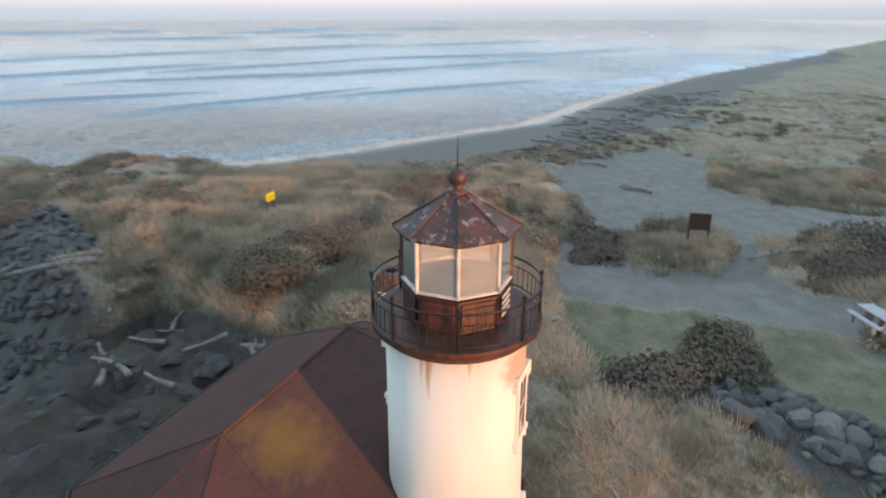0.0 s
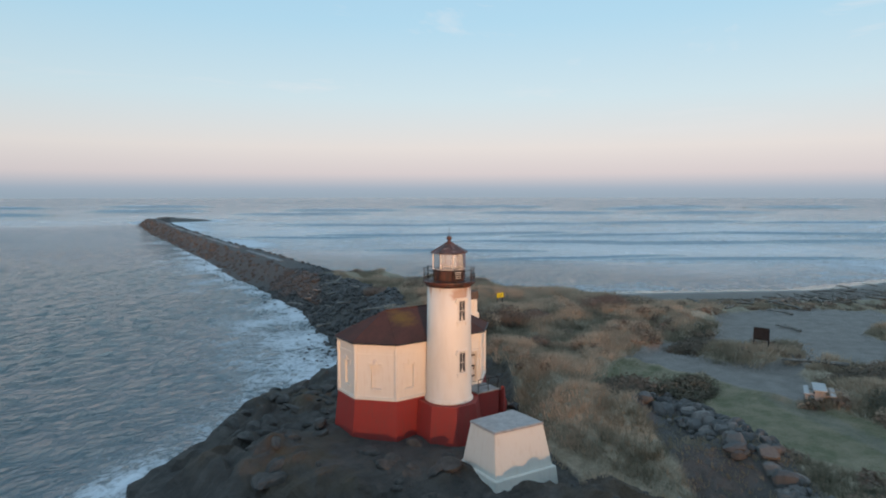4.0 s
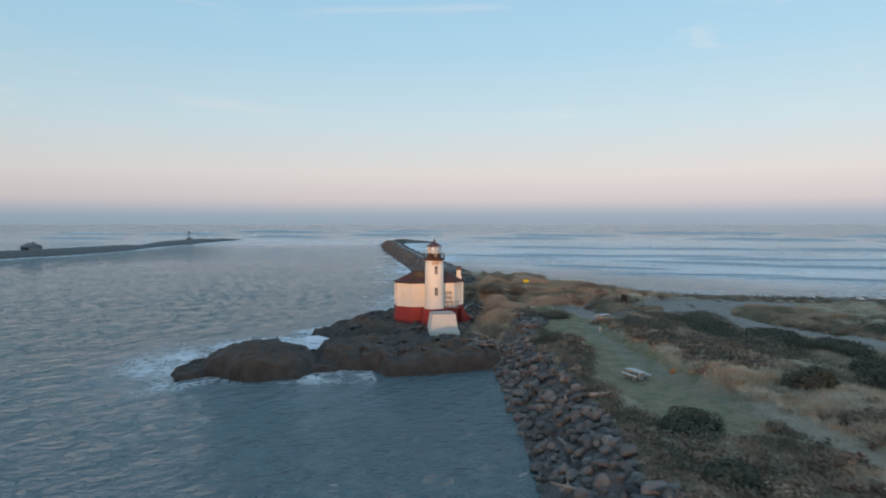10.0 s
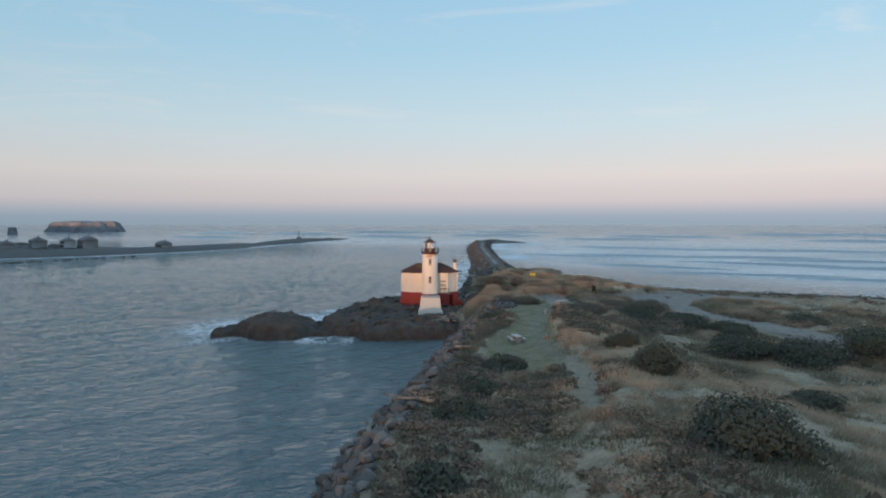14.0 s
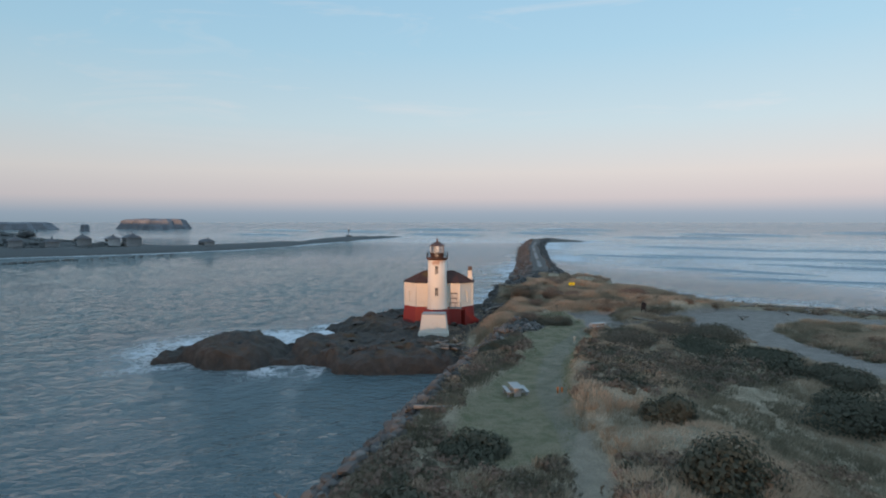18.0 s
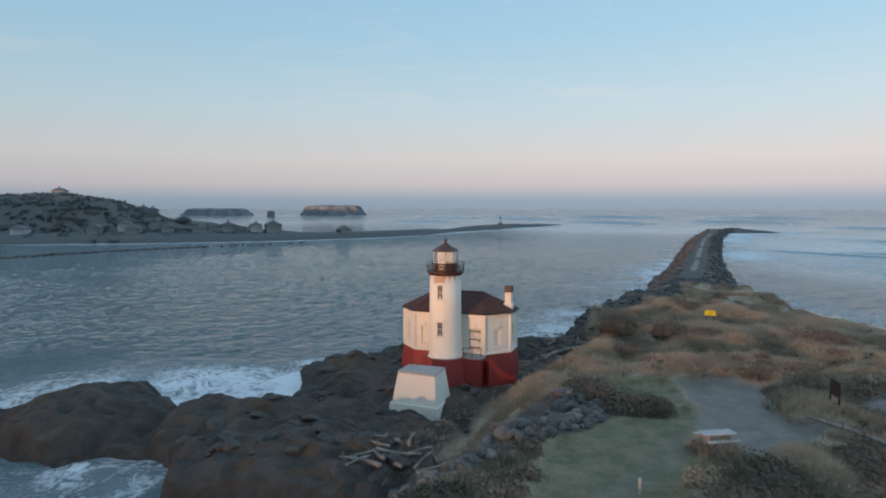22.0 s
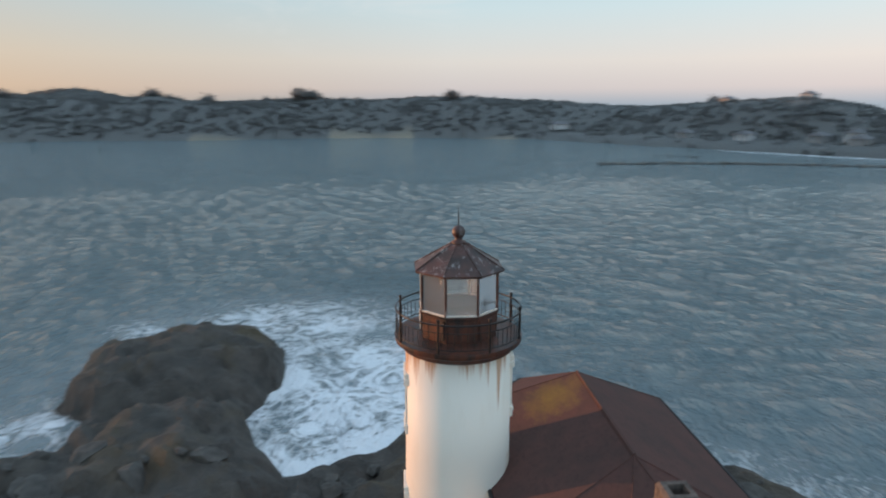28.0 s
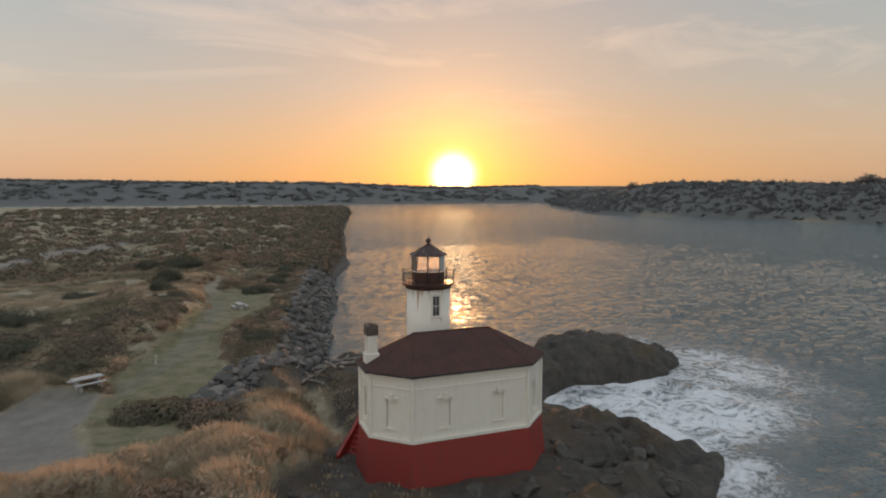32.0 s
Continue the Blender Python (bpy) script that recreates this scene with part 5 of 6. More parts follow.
def leaf_cloud(n, rx, ry, rz, size, lobes=7):
    """Leaf triangles gathered on the skins of several overlapping lobes."""
    c = rng.normal(0, 1, (lobes, 3))
    c = c / np.linalg.norm(c, axis=1, keepdims=True) * rng.uniform(0.2, 0.62, (lobes, 1))
    c[:, 2] = np.abs(c[:, 2])
    rad = rng.uniform(0.34, 0.58, lobes)
    k = rng.integers(0, lobes, n)
    d = rng.normal(0, 1, (n, 3))
    d /= np.linalg.norm(d, axis=1, keepdims=True)
    p = (c[k] + d * (rad[k] * rng.uniform(0.72, 1.06, n))[:, None]) * [rx, ry, rz]
    p[:, 2] = np.abs(p[:, 2])
    a = rng.normal(0, 1, (n, 3))
    u = np.cross(d, a)
    u /= np.linalg.norm(u, axis=1, keepdims=True)
    w = np.cross(d, u) + 0.5 * d * rng.uniform(-1, 1, (n, 1))
    s = size * rng.uniform(0.6, 1.4, (n, 1))
    v = np.stack([p - u * s, p + u * s, p + w * s * 1.6], 1)
    return v.reshape(-1, 3)


def bushes():
    """Single large bushes, and the low scrub between them."""
    spots = [(18.0, -82.5, 4.6, 2.5), (19.0, -64.5, 2.6, 2.0), (19.2, -54.0, 1.9, 1.5), (17.6, -46.5, 2.6, 0.8), (36.5, -46.5, 4.4, 2.2), (42.5, -50.5, 5.2, 2.4), (49.5, -50.0, 5.0, 2.2), (31.0, -67.0, 2.4, 1.2), (54, -29.5, 4.0, 1.3), (40, -37, 3.4, 1.3), (24, -92, 2.4, 1.5), (1.0, -72, 2.0, 1.2), (3.0, -66, 1.8, 1.1)]
    spots += [(-1, -84, 2.0, 1.2), (15.1, 16.3, 3.0, 1.7), (23, 16, 2.6, 1.5), (14, -4.5, 2.2, 1.3), (17.0, -6.5, 2.6, 1.3), (24.5, -18.7, 3.0, 1.4), (30, -14, 4.0, 1.4), (36, -17, 4.4, 1.5), (30.5, -26, 4.2, 1.5), (24, -24, 3.6, 1.5), (36, -31, 4.5, 1.5), (9, -26, 2.2, 1.2), (6.5, -57, 2.2, 1.2), (31.8, 1.5, 2.6, 1.0)]
    # russet thickets on the dunes behind the lighthouse
    spots += [(19.5, 17.0, 2.6, 1.5), (34.0, 15.0, 3.2, 1.6), (12.8, -3.5, 2.2, 1.0), (28.5, 0.5, 2.4, 1.0), (15.5, 8.5, 2.0, 1.2), (21.0, 30.0, 2.8, 1.4), (16.0, 38.0, 2.6, 1.2)]
    for x, y, r, h in spots:
        bush = thing("bush", "russet-brown windblown thicket on the dune" if y > 0 else "dark brown-green windblown bush in the dune grass", "bush", "dune bushes", (x, y, float(ground_z(x, y)) - 0.25), rng.uniform(0, 360))
        near = y > -30
        n = int((1500 + 900 * r) * 1.8)
        v = leaf_cloud(n, r * 1.25, r * 1.1, h * 1.3, 0.085 if near else 0.11, 16)
        tone = np.repeat(np.clip((0.72 if y > 0 else 0.35) + 0.2 * rng.normal(0, 1) + rng.normal(0, 0.12, n), 0, 1), 3)
        crown = new("foliage", mesh_of("foliage", v, np.arange(len(v)).reshape(-1, 3), M["evergreen" if y < -25 else "scrub"], dict(tone=tone)))
        crown.parent = bush
        for k in range(5):
            a, out = rng.uniform(0, 6.28), rng.uniform(0.35, 0.85)
            part("stem", rod(bmesh.new(), (0.15 * math.cos(a), 0.15 * math.sin(a), 0), (r * out * math.cos(a), r * out * math.sin(a), h * rng.uniform(0.5, 0.95)), (0.05, 0.015), 5), "bark", bush)
    vs, tones = [], []
    inland = [(p[0] + 8.5, p[1]) for p in RIPRAP[2:]]
    hollow = [(22, -42), (24, -30), (31, -24), (38, -30), (34, -40)]
    shelf = [(-3, -110), (0, -86), (3, -66), (5, -56)]

    def scrubby(x, y):
        cover = fbm(x, y, 16.0, 3, 91) + 0.42 * step(4.5, 2, line_gap(x, y, inland)) + 0.5 * step(7, 3, line_gap(x, y, [(22, -36), (32, -34), (48, -27), (60, -24)])) - 0.15 * (y < -100)
        cover = cover + 0.6 * step(9, 4, line_gap(x, y, [(46, 16), (58, 9), (80, 4), (120, -6), (170, -16)])) + 0.34 * step(9, 5, line_gap(x, y, hollow)) + 0.34 * step(6.5, 4, line_gap(x, y, shelf))
        cover = cover - 0.34 * step(-52, -60, y) * step(12, 17, x)
        return grassy(x, y) & (cover > 0.20)

    x, y = scatter(11000, -30, 120, -260, 80, scrubby)
    x2, y2 = scatter(6500, -14, 48, -114, -8, scrubby)
    x, y = np.concatenate([x, x2]), np.concatenate([y, y2])
    brown = 0.64 - 0.14 * step(10, 5, line_gap(x, y, hollow)) - 0.12 * (fbm(x, y, 9.0, 2, 92) > 0)
    for px, py, pz, dry in zip(x, y, ground_z(x, y), brown):
        r = rng.uniform(0.6, 1.6)
        v = leaf_cloud(96, r, r, r * 0.55, 0.12, 5) + [px, py, pz - 0.15]
        vs.append(v), tones.append(np.full(len(v), np.clip(dry + 0.26 * rng.normal(), 0, 1)))
    v = np.concatenate(vs)
    ob = new("dune_scrub", mesh_of("dune_scrub", v, np.arange(len(v)).reshape(-1, 3), M["scrub"], dict(tone=np.concatenate(tones))))
    tagged(ob, "low brown and dark green scrub over the dunes", "scrub", kind="stuff")
    # rounded clumps of dry grass and bramble
    vs, tones = [], []
    ridge = [(13, -5), (20, 4), (28, 6), (36, 9)]
    spine = [(16, -30), (18, -50), (16, -75), (10, -104)]
    x, y = scatter(3400, -8, 66, -112, 74, lambda x, y: grassy(x, y) & (fbm(x, y, 13.0, 3, 97) + 0.30 * step(-8, 6, y) + 0.35 * step(5, 2, line_gap(x, y, ridge)) + 0.22 * step(8, 3, line_gap(x, y, spine)) > 0.08))
    for px, py, pz in zip(x, y, ground_z(x, y)):
        r = rng.uniform(0.55, 1.25) + 1.1 * rng.uniform(0, 1) ** 4
        n = int(90 + 150 * r)
        lean = 0.30 + 0.62 * rng.uniform(0, 1)
        v = leaf_cloud(n, r * 1.15, r * 1.0, r * rng.uniform(0.6, 0.85), 0.085, 6) + [px, py, pz - 0.18]
        vs.append(v), tones.append(np.repeat(np.clip(lean + rng.normal(0, 0.10, n), 0, 1), 3))
    v = np.concatenate(vs)
    ob = new("dry_clumps", mesh_of("dry_clumps", v, np.arange(len(v)).reshape(-1, 3), M["russet"], dict(tone=np.concatenate(tones))))
    tagged(ob, "rounded tan and russet clumps of dry grass and bramble", "scrub", kind="stuff")


bushes()


# ---- boulders, jetty and driftwood ----
def stone_material():
    m, n, b = material("boulder_stone")
    p = n.add("ShaderNodeTexCoord").outputs["Object"]
    rnd = n.add("ShaderNodeObjectInfo").outputs["Random"]
    isl = n.add("ShaderNodeNewGeometry").outputs["Random Per Island"]
    tone = n.math("FRACT", n.math("ADD", rnd, isl))
    c = n.ramp(tone, [(0.0, (0.07, 0.068, 0.067)), (0.4, (0.115, 0.11, 0.105)), (0.8, (0.165, 0.152, 0.14)), (1.0, (0.24, 0.215, 0.195))])
    c = n.mix(n.ramp(n.noise(p, 3.0, 5, 0.7), [(0.45, 0.0), (0.7, 0.6)]), c, (0.085, 0.075, 0.065))
    n.link(c, b.inputs["Base Color"])
    b.inputs["Roughness"].default_value = 0.85
    bump(n, b, n.noise(p, 9.0, 4, 0.7), 0.5, 0.04)
    return m


M["stone"] = stone_material()


def boulder_shape(seed, subdiv=2):
    bm = bmesh.new()
    bmesh.ops.create_icosphere(bm, subdivisions=subdiv, radius=1.0)
    r = random.Random(seed)
    cuts = [(Vector((r.gauss(0, 1), r.gauss(0, 1), r.gauss(0, 1))).normalized(), r.uniform(0.55, 0.85)) for _ in range(9)]
    stretch = Vector((r.uniform(0.8, 1.3), r.uniform(0.7, 1.0), r.uniform(0.55, 0.8)))
    for v in bm.verts:
        for nrm, d in cuts:
            over = v.co.dot(nrm) - d
            if over > 0:
                v.co -= nrm * over
        v.co = Vector((v.co.x * stretch.x, v.co.y * stretch.y, v.co.z * stretch.z)) * (1 + r.uniform(-0.03, 0.03))
    bm.verts.ensure_lookup_table()
    co, tri = np.array([v.co[:] for v in bm.verts]), np.array([[v.index for v in f.verts] for f in bm.faces])
    bm.free()
    return co, tri


SHAPES = [boulder_shape(s) for s in range(14)]


def turn_matrix():
    return np.array(Euler((rng.uniform(-0.5, 0.5), rng.uniform(-0.5, 0.5), rng.uniform(0, 6.28))).to_matrix())


def heap(name, xs, ys, sizes, label, sink=0.25, zs=None):
    """Many stones in one mesh."""
    vs, ts, at = [], [], 0
    zs = ground_z(xs, ys) if zs is None else zs
    for x, y, z, s in zip(xs, ys, zs, sizes):
        co, tri = SHAPES[rng.integers(0, len(SHAPES))]
        vs.append((co * s) @ turn_matrix().T + [x, y, z + s * (0.45 - sink)])
        ts.append(tri + at)
        at += len(co)
    ob = new(name, mesh_of(name, np.concatenate(vs), np.concatenate(ts), M["stone"]))
    return tagged(ob, label, "rocks", kind="stuff")


def boulders():
    meshes = [mesh_of("boulder", co, tri, M["stone"]) for co, tri in SHAPES]
    # the bank that the camera passes nearest
    x, y = scatter(6500, -14, 15, -96, -6, lambda x, y: (zone_at("stone", x, y) > 0.45) & (ground_z(x, y) > -0.4) & (inside_by(x, y, ROCK) < 1))
    keep = np.argsort(rng.uniform(0, 1, len(x)))
    for k in keep[:290]:
        s = rng.uniform(0.36, 0.82)
        ob = new("boulder", meshes[rng.integers(0, len(meshes))])
        ob.location = (x[k], y[k], float(ground_z(x[k], y[k])) + s * 0.22)
        ob.rotation_euler = (rng.uniform(-0.5, 0.5), rng.uniform(-0.5, 0.5), rng.uniform(0, 6.28))
        ob.scale = (s, s, s)
        tagged(ob, "angular grey-brown riprap boulder on the bank", "boulder", "riprap boulders")
    rest = keep[290:2400]
    heap("riprap", x[rest], y[rest], rng.uniform(0.18, 0.6, len(rest)), "grey and brown riprap stones along the channel bank")
    x, y = scatter(13000, -2, 64, 18, 440, lambda x, y: (ground_z(x, y) > -0.6) & (zone_at("stone", x, y) > 0.4) & (rng.uniform(0, 1, len(x)) < np.interp(y, [20, 90, 440], [1.0, 0.8, 0.5])))
    off = np.hypot(x - np.interp(y, [34, 62, 110, 170, 255, 325, 396], [10, 22, 26, 30, 36, 44, 50]), 0)
    k = (off > 2.4) | (y < 60)
    x, y = x[k], y[k]
    M_keep, M["stone"] = M["stone"], M["wet_stone"]
    heap("jetty_rocks", x, y, rng.uniform(0.18, 0.52, len(x)) * np.interp(y, [20, 60, 250], [0.8, 1.0, 1.6]), "dark piled rocks of the long jetty")
    # stones awash beside it
    t = rng.uniform(0, 1, 190)
    wx, wy = np.interp(t, np.linspace(0, 1, len(JETTY_W)), [p[0] for p in JETTY_W]), np.interp(t, np.linspace(0, 1, len(JETTY_W)), [p[1] for p in JETTY_W])
    wx = wx - np.abs(rng.normal(0, 1.7, len(t)))
    heap("shore_rocks", wx, wy, rng.uniform(0.14, 0.42, len(t)), "wet dark rocks awash beside the jetty", zs=np.full(len(t), -0.22))
    # rubble along the shore behind the lighthouse
    x, y = scatter(9000, 0, 30, 16, 84, lambda x, y: (zone_at("stone", x, y) > 0.4) & (ground_z(x, y) > -0.3))
    heap("shore_rubble", x[:3000], y[:3000], rng.uniform(0.14, 0.45, min(len(x), 3000)), "dark wet rubble on the sea bank")
    M["stone"] = M_keep
    # loose rock on the lighthouse shelf
    dark = [mesh_of("shelf_rock", co, tri, M["crag"]) for co, tri in SHAPES]
    x, y = scatter(420, -13, 13, -22, 24, lambda x, y: (zone_at("rock", x, y) > 0.5) & (ground_z(x, y) > 0.2) & (inside_by(x, y, grown(WALL, 0.85)) < 0) & (np.hypot(x, y) > 3.0) & (np.hypot(x, y + 6) > 3.4) & (np.hypot(x - 4.5, y) > 2.6))
    for px, py in zip(x, y):
        s = float(rng.uniform(0.2, 0.9) ** 1.3)
        ob = new("shelf_rock", dark[rng.integers(0, len(dark))])
        ob.location = (px, py, float(ground_z(px, py)) - s * 0.05)
        ob.rotation_euler = (rng.uniform(-0.4, 0.4), rng.uniform(-0.4, 0.4), rng.uniform(0, 6.28))
        ob.scale = (s * 1.3, s, s * 0.8)
        tagged(ob, "dark broken rock on the lighthouse shelf", "rock", "shelf rocks")
    # half-drowned breakwater across the river
    t = rng.uniform(0, 1, 420)
    bx, by = np.interp(t, [0, 0.3, 0.6, 0.85, 1.0], [-200, -199, -190, -177, -150]), np.interp(t, [0, 0.3, 0.6, 0.85, 1.0], [70, 110, 139, 170, 215])
    heap("breakwater", bx + rng.normal(0, 0.8, len(t)), by + rng.normal(0, 0.8, len(t)), rng.uniform(0.35, 1.0, len(t)), "low broken breakwater of dark rocks in the river", zs=np.full(len(t), -0.1))


M["wet_stone"] = plain("jetty_rock", (0.105, 0.099, 0.094), 0.75, vary=0.5, scale=0.4, fine=5.0, relief=0.5)
M["crag"] = plain("shelf_rock", (0.080, 0.072, 0.064), 0.8, vary=0.5, scale=1.5, fine=9.0, relief=0.6)
boulders()


def jetty_walk():
    t = thing("jetty_path", "pale broken concrete slabs along the jetty crest", "path")
    ys = np.arange(66, 330, 5.2)
    for k, y in enumerate(ys):
        if fbm(np.array([y]), np.array([3.0]), 22.0, 2, 95)[0] < -0.12:
            continue
        x = float(np.interp(y, [34, 62, 110, 170, 255, 325], [10, 22, 26, 30, 36, 44]))
        w = rng.uniform(0.5, 0.85)
        z = max(float(ground_z(x, y)), 3.0)
        m = Matrix.Translation((x, y, z)) @ Matrix.Rotation(rng.uniform(-0.12, 0.02), 4, "Z")
        part("slab", block(-w, w, -2.3, 2.3, -0.4, 0.12 + rng.uniform(0, 0.06), 0.04, m), "concrete", t)


jetty_walk()


def log_mesh(seed, length, r):
    q = random.Random(seed)
    bm = bmesh.new()
    rings, n = [], 8
    bend, sag = q.uniform(-0.5, 0.5), q.uniform(-0.15, 0.25)
    for k in range(n):
        s = k / (n - 1)
        c = Vector((length * (s - 0.5), bend * math.sin(math.pi * s), r * 0.8 + sag * math.sin(math.pi * s) * r))
        rad = r * (1.1 - 0.55 * s) * q.uniform(0.92, 1.08)
        rings.append([bm.verts.new(c + Vector((0, rad * math.cos(a), rad * math.sin(a)))) for a in [j * 2 * math.pi / 9 for j in range(9)]])
    for a, b in zip(rings, rings[1:]):
        for j in range(9):
            bm.faces.new([a[j], a[(j + 1) % 9], b[(j + 1) % 9], b[j]])
    bm.faces.new(rings[0][::-1])
    bm.faces.new(rings[-1])
    for _ in range(3):
        s, a = q.uniform(0.25, 0.9), q.uniform(0.3, 2.8)
        c = Vector((length * (s - 0.5), bend * math.sin(math.pi * s), r * 0.8))
        rod(bm, c, c + Vector((q.uniform(-0.3, 0.5), math.cos(a), math.sin(a))) * length * 0.12, (r * 0.35, r * 0.12), 6)
    bm.normal_update()
    me = bpy.data.meshes.new("driftwood_log")
    bm.to_mesh(me)
    bm.free()
    me.shade_smooth()
    me.materials.append(M["wood"])
    return me


def driftwood():
    kinds = [log_mesh(s, l, r) for s, l, r in ((1, 4.5, 0.20), (2, 6.5, 0.26), (3, 3.0, 0.15), (4, 5.2, 0.17), (5, 2.2, 0.12), (6, 8.0, 0.32))]
    bank = [(3.6, -24.5, 70, 0), (-0.2, -33, 120, 3), (0.6, -35, 115, 2), (-2.2, -42, 110, 1), (-1.8, -54, 80, 0), (3.2, -50, 20, 2), (-5.8, -68, 95, 1), (-2.5, -70, 160, 2), (8, -36, 150, 4), (1.5, -47, 60, 4)] + [
            (-3.8, -62, 130, 3), (30, -9.5, 140, 3), (33, -15.5, 130, 3), (40, 25, 10, 1), (9, 12, 60, 1), (11, 15, 100, 0), (8, 14, 20, 2), (10, 17, 150, 4), (7, 17, 80, 4), (12, 12, 35, 2), (35, -2.5, 70, 2), (33.5, -3.4, 110, 4), (46, 0.5, 80, 2), (47, 1.2, 40, 4)]
    for k in range(16):
        bank.append((rng.uniform(0.5, 6.0), rng.uniform(-20.5, -15.5), rng.uniform(0, 180), (2, 4, 4)[int(rng.integers(0, 3))]))
    for k in range(230):
        s = rng.uniform(0, 1) ** 1.2
        x = 44 + 96 * s
        bank.append((x, np.interp(x, [44, 52, 64, 78, 100, 140], [21, 14, 10, 8, 5, 0]) + rng.normal(0, 2.8 + 3.0 * s), rng.uniform(0, 180), (2, 4, 0, 3, 4, 2)[int(rng.integers(0, 6))]))
    for k in range(34):
        y = rng.uniform(20, 62)
        bank.append((np.interp(y, [20, 40, 62], [8, 12.5, 18]) + rng.normal(0, 2.2), y, rng.uniform(0, 180), (2, 4, 2, 0)[int(rng.integers(0, 4))]))
    for x, y, a, k in bank:
        ob = new("driftwood_log", kinds[k])
        ob.location = (x, y, float(ground_z(x, y)) + 0.12)
        ob.rotation_euler = (rng.uniform(-0.2, 0.2), rng.uniform(-0.14, 0.14), radians(a))
        tagged(ob, "bleached grey driftwood log with broken stubs", "driftwood", "driftwood logs")


driftwood()


# ---- the far shore ----
def tree_thing(x, y, h, spread, label):
    z = float(ground_z(x, y))
    t = thing("tree", label, "tree", "skyline trees", (x, y, z - 0.3))
    bm = rod(bmesh.new(), (0, 0, 0), (0.2, 0.1, h * 0.55), (h * 0.035, h * 0.018), 8)
    for k in range(6):
        a = k * 1.05
        rod(bm, (0.1, 0.05, h * (0.38 + 0.03 * k)), (spread * 0.55 * math.cos(a), spread * 0.55 * math.sin(a), h * (0.62 + 0.04 * k)), (h * 0.014, h * 0.005), 5)
    part("trunk", bm, "bark", t)
    n = 900
    v = leaf_cloud(n, spread * 1.15, spread * 1.15, h * 0.62, h * 0.05, 12) + [0, 0, h * 0.16]
    crown = new("crown", mesh_of("crown", v, np.arange(len(v)).reshape(-1, 3), M["hazed_leaves"], dict(tone=np.repeat(np.clip(0.3 + rng.normal(0, 0.15, n), 0, 1), 3))))
    crown.parent = t
    return t


def far_woods():
    vs, tones = [], []
    edge = FAR[1:13]
    gaps = [math.dist(p, q) for p, q in zip(edge, edge[1:])]
    for _ in range(4200):
        k = rng.choice(len(gaps), p=np.array(gaps) / sum(gaps))
        (ax, ay), (bx, by) = edge[k], edge[k + 1]
        t, inland = rng.uniform(0, 1), 4 + 165 * rng.uniform(0, 1)
        nx, ny = -(by - ay) / gaps[k], (bx - ax) / gaps[k]
        px, py = ax + (bx - ax) * t + nx * inland, ay + (by - ay) * t + ny * inland
        az = math.degrees(math.atan2(-px, py))
        pz = float(ground_z(px, py))
        if pz < 0.6 or (az < 76 and inland < 40 and rng.uniform(0, 1) < 0.6):
            continue
        r = rng.uniform(1.6, 3.6)
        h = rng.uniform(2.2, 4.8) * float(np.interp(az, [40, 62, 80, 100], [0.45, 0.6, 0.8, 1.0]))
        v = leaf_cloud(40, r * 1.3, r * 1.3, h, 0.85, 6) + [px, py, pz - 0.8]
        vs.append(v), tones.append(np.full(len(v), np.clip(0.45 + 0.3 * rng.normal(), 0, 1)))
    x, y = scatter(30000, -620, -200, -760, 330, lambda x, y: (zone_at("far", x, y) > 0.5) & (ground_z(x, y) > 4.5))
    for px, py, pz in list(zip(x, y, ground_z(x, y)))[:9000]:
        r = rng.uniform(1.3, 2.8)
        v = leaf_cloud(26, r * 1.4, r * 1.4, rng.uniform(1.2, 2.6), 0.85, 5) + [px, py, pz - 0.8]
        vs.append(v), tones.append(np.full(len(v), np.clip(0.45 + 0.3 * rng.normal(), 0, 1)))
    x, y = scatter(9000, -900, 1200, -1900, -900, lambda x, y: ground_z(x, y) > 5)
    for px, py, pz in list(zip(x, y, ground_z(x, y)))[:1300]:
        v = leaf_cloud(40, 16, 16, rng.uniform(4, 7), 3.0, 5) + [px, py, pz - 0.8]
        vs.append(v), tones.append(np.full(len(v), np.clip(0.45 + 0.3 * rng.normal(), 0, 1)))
    v = np.concatenate(vs)
    ob = new("far_woods", mesh_of("far_woods", v, np.arange(len(v)).reshape(-1, 3), M["hazed_leaves"], dict(tone=np.concatenate(tones))))
    tagged(ob, "woods and brush on the far bluffs, haze toned into their leaves", "woods", kind="stuff")
    # thicket along the river bank of the spit
    vs, tones = [], []
    bank = RIPRAP[:5]
    for _ in range(3600):
        t = rng.uniform(0, 1) ** 1.5
        py = -92 - 640 * t
        px = float(np.interp(py, [p[1] for p in bank], [p[0] for p in bank])) + 3 + 240 * rng.uniform(0, 1) ** 1.6 * (0.45 + t)
        pz = float(ground_z(px, py))
        if pz < 0.8:
            continue
        r = rng.uniform(1.2, 2.8) * (1 + 0.9 * t)
        v = leaf_cloud(56, r * 1.3, r * 1.3, r * rng.uniform(0.6, 1.1), 0.30 * (1 + 1.2 * t), 6) + [px, py, pz - 0.3]
        vs.append(v), tones.append(np.full(len(v), np.clip(0.4 + 0.35 * rng.normal(), 0, 1)))
    v = np.concatenate(vs)
    ob = new("bank_thicket", mesh_of("bank_thicket", v, np.arange(len(v)).reshape(-1, 3), M["scrub"], dict(tone=np.concatenate(tones))))
    tagged(ob, "dark brown thicket along the river bank", "scrub", kind="stuff")


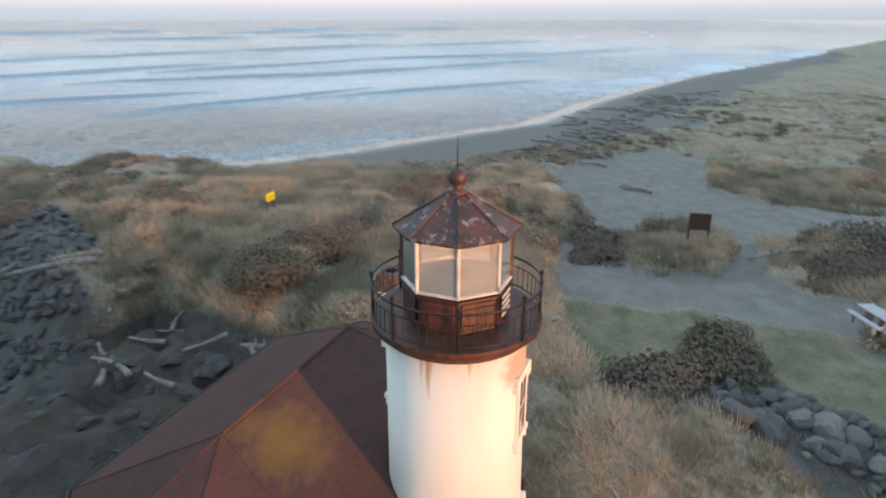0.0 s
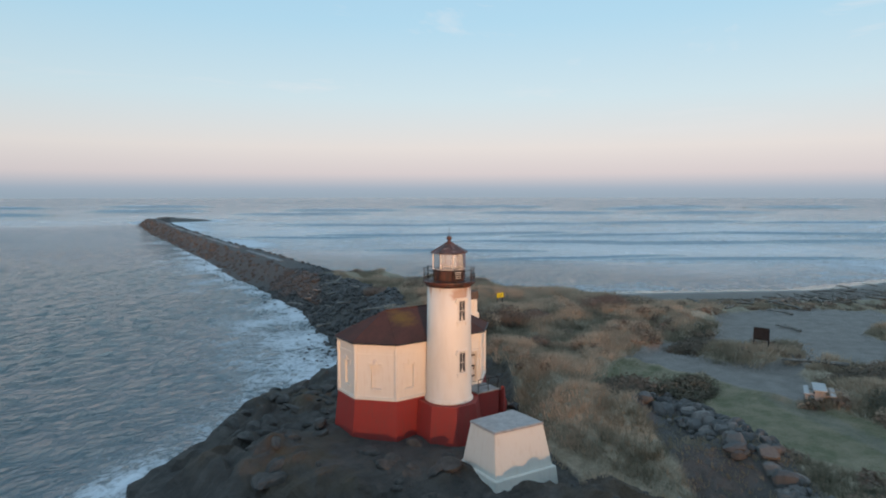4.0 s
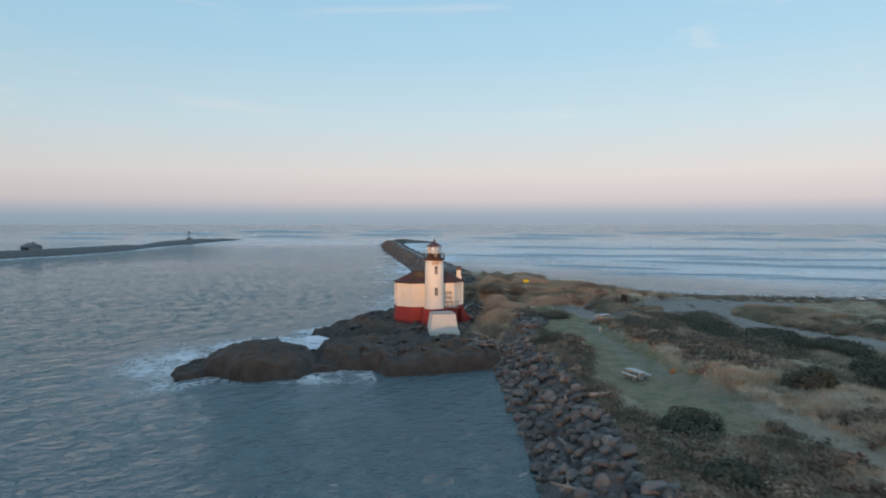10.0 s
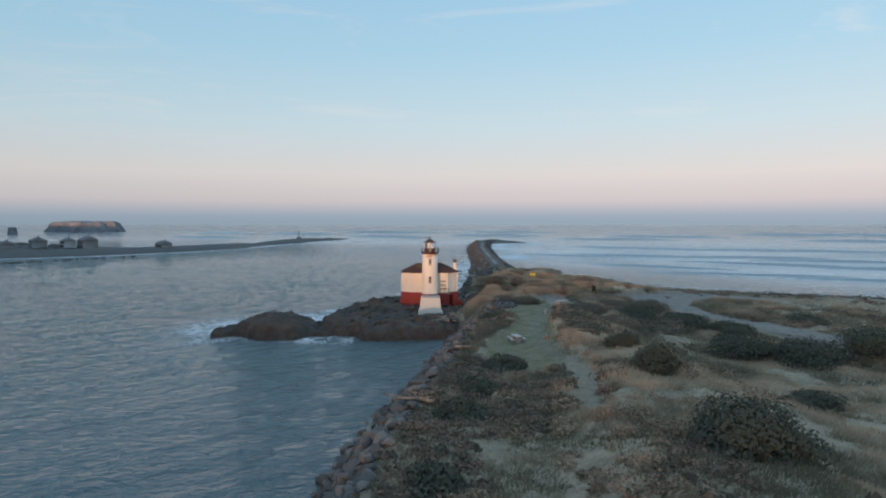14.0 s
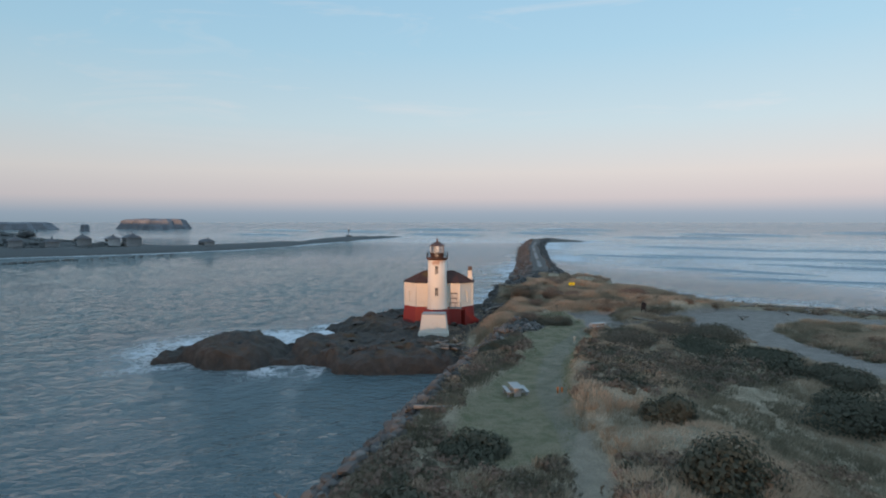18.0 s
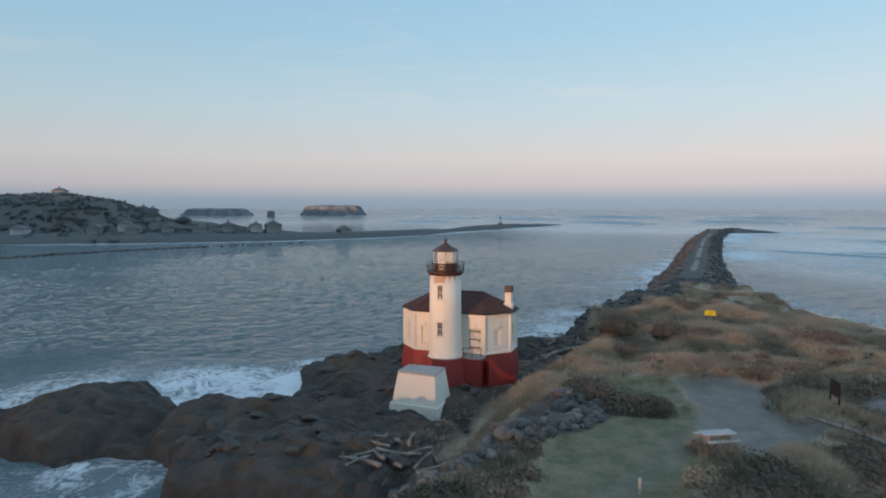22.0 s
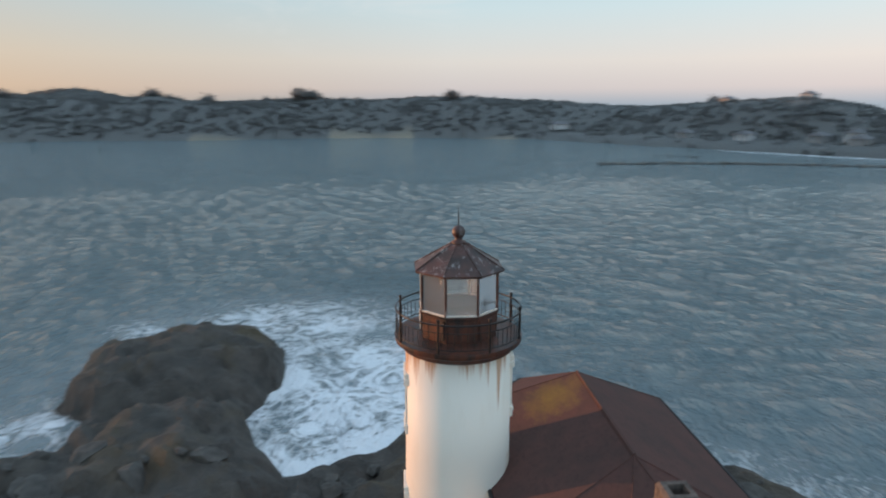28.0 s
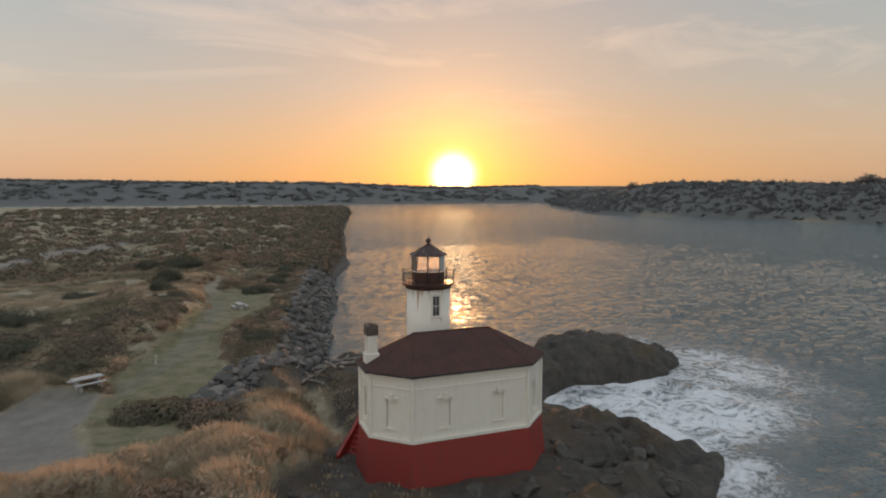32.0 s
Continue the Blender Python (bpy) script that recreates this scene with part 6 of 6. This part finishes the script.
far_woods()
for tx, ty, th, ts in ((-452, 236, 12, 6.5), (-466, -182, 13, 8), (-474, -146, 12, 7.5), (-488, -80, 14, 9), (-495, -70, 13, 9), (-410, -500, 12, 8), (-470, -292, 12, 9), (-480, 40, 11, 7), (-250, 240, 8, 5)):
    tree_thing(tx, ty, th, ts, "round-crowned tree on the skyline of the far bluff")


def house(x, y, turn, w, d, h, pale, storeys=1):
    w, d, h = w * 0.8, d * 0.8, h * 0.8
    z = float(ground_z(x, y))
    t = thing("house", "pale house with dark roof on the far shore" if pale else "grey house with dark roof on the far shore", "house", "shore houses", (x, y, z - 0.4), turn)
    part("wall", block(-w / 2, w / 2, -d / 2, d / 2, 0, h), "siding_pale" if pale else "siding", t)
    bm = bmesh.new()
    e, top = 0.5, h + 0.28 * d
    lo = [bm.verts.new(c) for c in ((-w / 2 - e, -d / 2 - e, h), (w / 2 + e, -d / 2 - e, h), (w / 2 + e, d / 2 + e, h), (-w / 2 - e, d / 2 + e, h))]
    r0, r1 = bm.verts.new((-w / 2 + 1.0, 0, top)), bm.verts.new((w / 2 - 1.0, 0, top))
    for f in ((lo[0], lo[1], r1, r0), (lo[2], lo[3], r0, r1), (lo[1], lo[2], r1), (lo[3], lo[0], r0), (lo[3], lo[2], lo[1], lo[0])):
        bm.faces.new(f)
    roof = part("roof", bm, "roofing", t)
    part("chimney", block(w * 0.2, w * 0.2 + 0.8, -0.4, 0.4, h, top + 0.8), "siding", roof)
    for s in range(storeys):
        for k in range(4):
            x0 = -w / 2 + w * (k + 0.5) / 4
            win = part("window", block(x0 - 0.75, x0 + 0.75, -d / 2 - 0.05, -d / 2 - 0.004, 0.7 + 2.2 * s, 1.9 + 2.2 * s), "window_glass", t)
            part("window_frame", block(x0 - 0.9, x0 + 0.9, -d / 2 - 0.1, -d / 2 - 0.052, 0.58 + 2.2 * s, 0.7 + 2.2 * s), "frame", win)


for hx, hy, ha, hw, hd, hh, hp, hs in ((-297, 176, -58, 11, 8, 4.5, True, 1), (-330, 160, -60, 10, 8, 4, False, 1), (-268, 196, -55, 12, 8, 4.5, False, 1), (-258, 206, -50, 11, 8, 5.5, True, 2), (-246, 200, -52, 13, 9, 4, False, 1)) + (
                                      (-238, 216, -48, 10, 8, 4.5, False, 1), (-222, 222, -50, 10, 8, 4, False, 1), (-214, 236, -48, 12, 9, 5.5, False, 2), (-203, 246, -45, 9, 8, 5.5, True, 2), (-194, 250, -45, 12, 10, 6.5, False, 2),
                                      (-158, 268, -40, 10, 8, 3.2, False, 1), (-360, 250, -55, 14, 9, 4.5, True, 1), (-400, 220, -60, 12, 9, 4.5, False, 1), (-330, 290, -50, 12, 9, 4, False, 1), (-420, 110, -75, 14, 9, 4.5, True, 1), (-300, 268, -50, 12, 9, 4, False, 1)):
    house(hx, hy, ha, hw, hd, hh, hp, hs)


def harbour_beacon():
    x, y = -111, 452
    t = thing("beacon", "small channel beacon on a concrete base at the jetty", "beacon", at=(x, y, float(ground_z(x, y)) - 0.2))
    part("base", block(-2.2, 2.2, -2.2, 2.2, -0.8, 1.6, 0.1), "concrete", t)
    part("mast", lathe([(0.5, 1.6), (0.4, 5.2)], 10), "siding_pale", t)
    part("light_cage", lathe([(1.0, 5.2), (1.0, 6.4), (0.2, 7.0)], 10), "siding", t)


harbour_beacon()


def pilings():
    for k in range(11):
        x, y = -240 + k * 1.6 + rng.normal(0, 0.6), 106 + k * 1.1 + rng.normal(0, 1.5)
        ob = part("piling", rod(bmesh.new(), (0, 0, -2.5), (0.1, 0.05, rng.uniform(0.5, 1.1)), 0.22, 8), "bark")
        ob.location = (x, y, 0)
        tagged(ob, "dark old timber piling standing in the river", "piling", "river pilings")


pilings()


def sea_stack(x, y, w, d, h, seed):
    """A steep rock island with a flat, uneven top."""
    bm = bmesh.new()
    q = random.Random(seed)
    n = 40
    levels = [(-3, 1.12), (2, 1.08), (h * 0.45, 0.99), (h * 0.85, 0.93), (h, 0.82), (h * 1.04, 0.4)]
    edge = [1 + 0.16 * q.uniform(-1, 1) for _ in range(n)]
    rings = []
    for z, s in levels:
        rings.append([bm.verts.new((w / 2 * s * edge[k] * math.cos(k * 2 * math.pi / n), d / 2 * s * edge[k] * math.sin(k * 2 * math.pi / n), z + (0 if z < 3 else q.uniform(-0.06, 0.06) * h))) for k in range(n)])
    for a, b in zip(rings, rings[1:]):
        for k in range(n):
            bm.faces.new([a[k], a[(k + 1) % n], b[(k + 1) % n], b[k]])
    bm.faces.new(rings[-1])
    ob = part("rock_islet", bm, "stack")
    ob.location = (x, y, 0)
    ob.rotation_euler = (0, 0, radians(27))
    return tagged(ob, "flat-topped rock islet standing off the shore, haze in its colour", "islet", "rock islets")


# pale blue-grey rock: the haze in front of the islets is in this colour
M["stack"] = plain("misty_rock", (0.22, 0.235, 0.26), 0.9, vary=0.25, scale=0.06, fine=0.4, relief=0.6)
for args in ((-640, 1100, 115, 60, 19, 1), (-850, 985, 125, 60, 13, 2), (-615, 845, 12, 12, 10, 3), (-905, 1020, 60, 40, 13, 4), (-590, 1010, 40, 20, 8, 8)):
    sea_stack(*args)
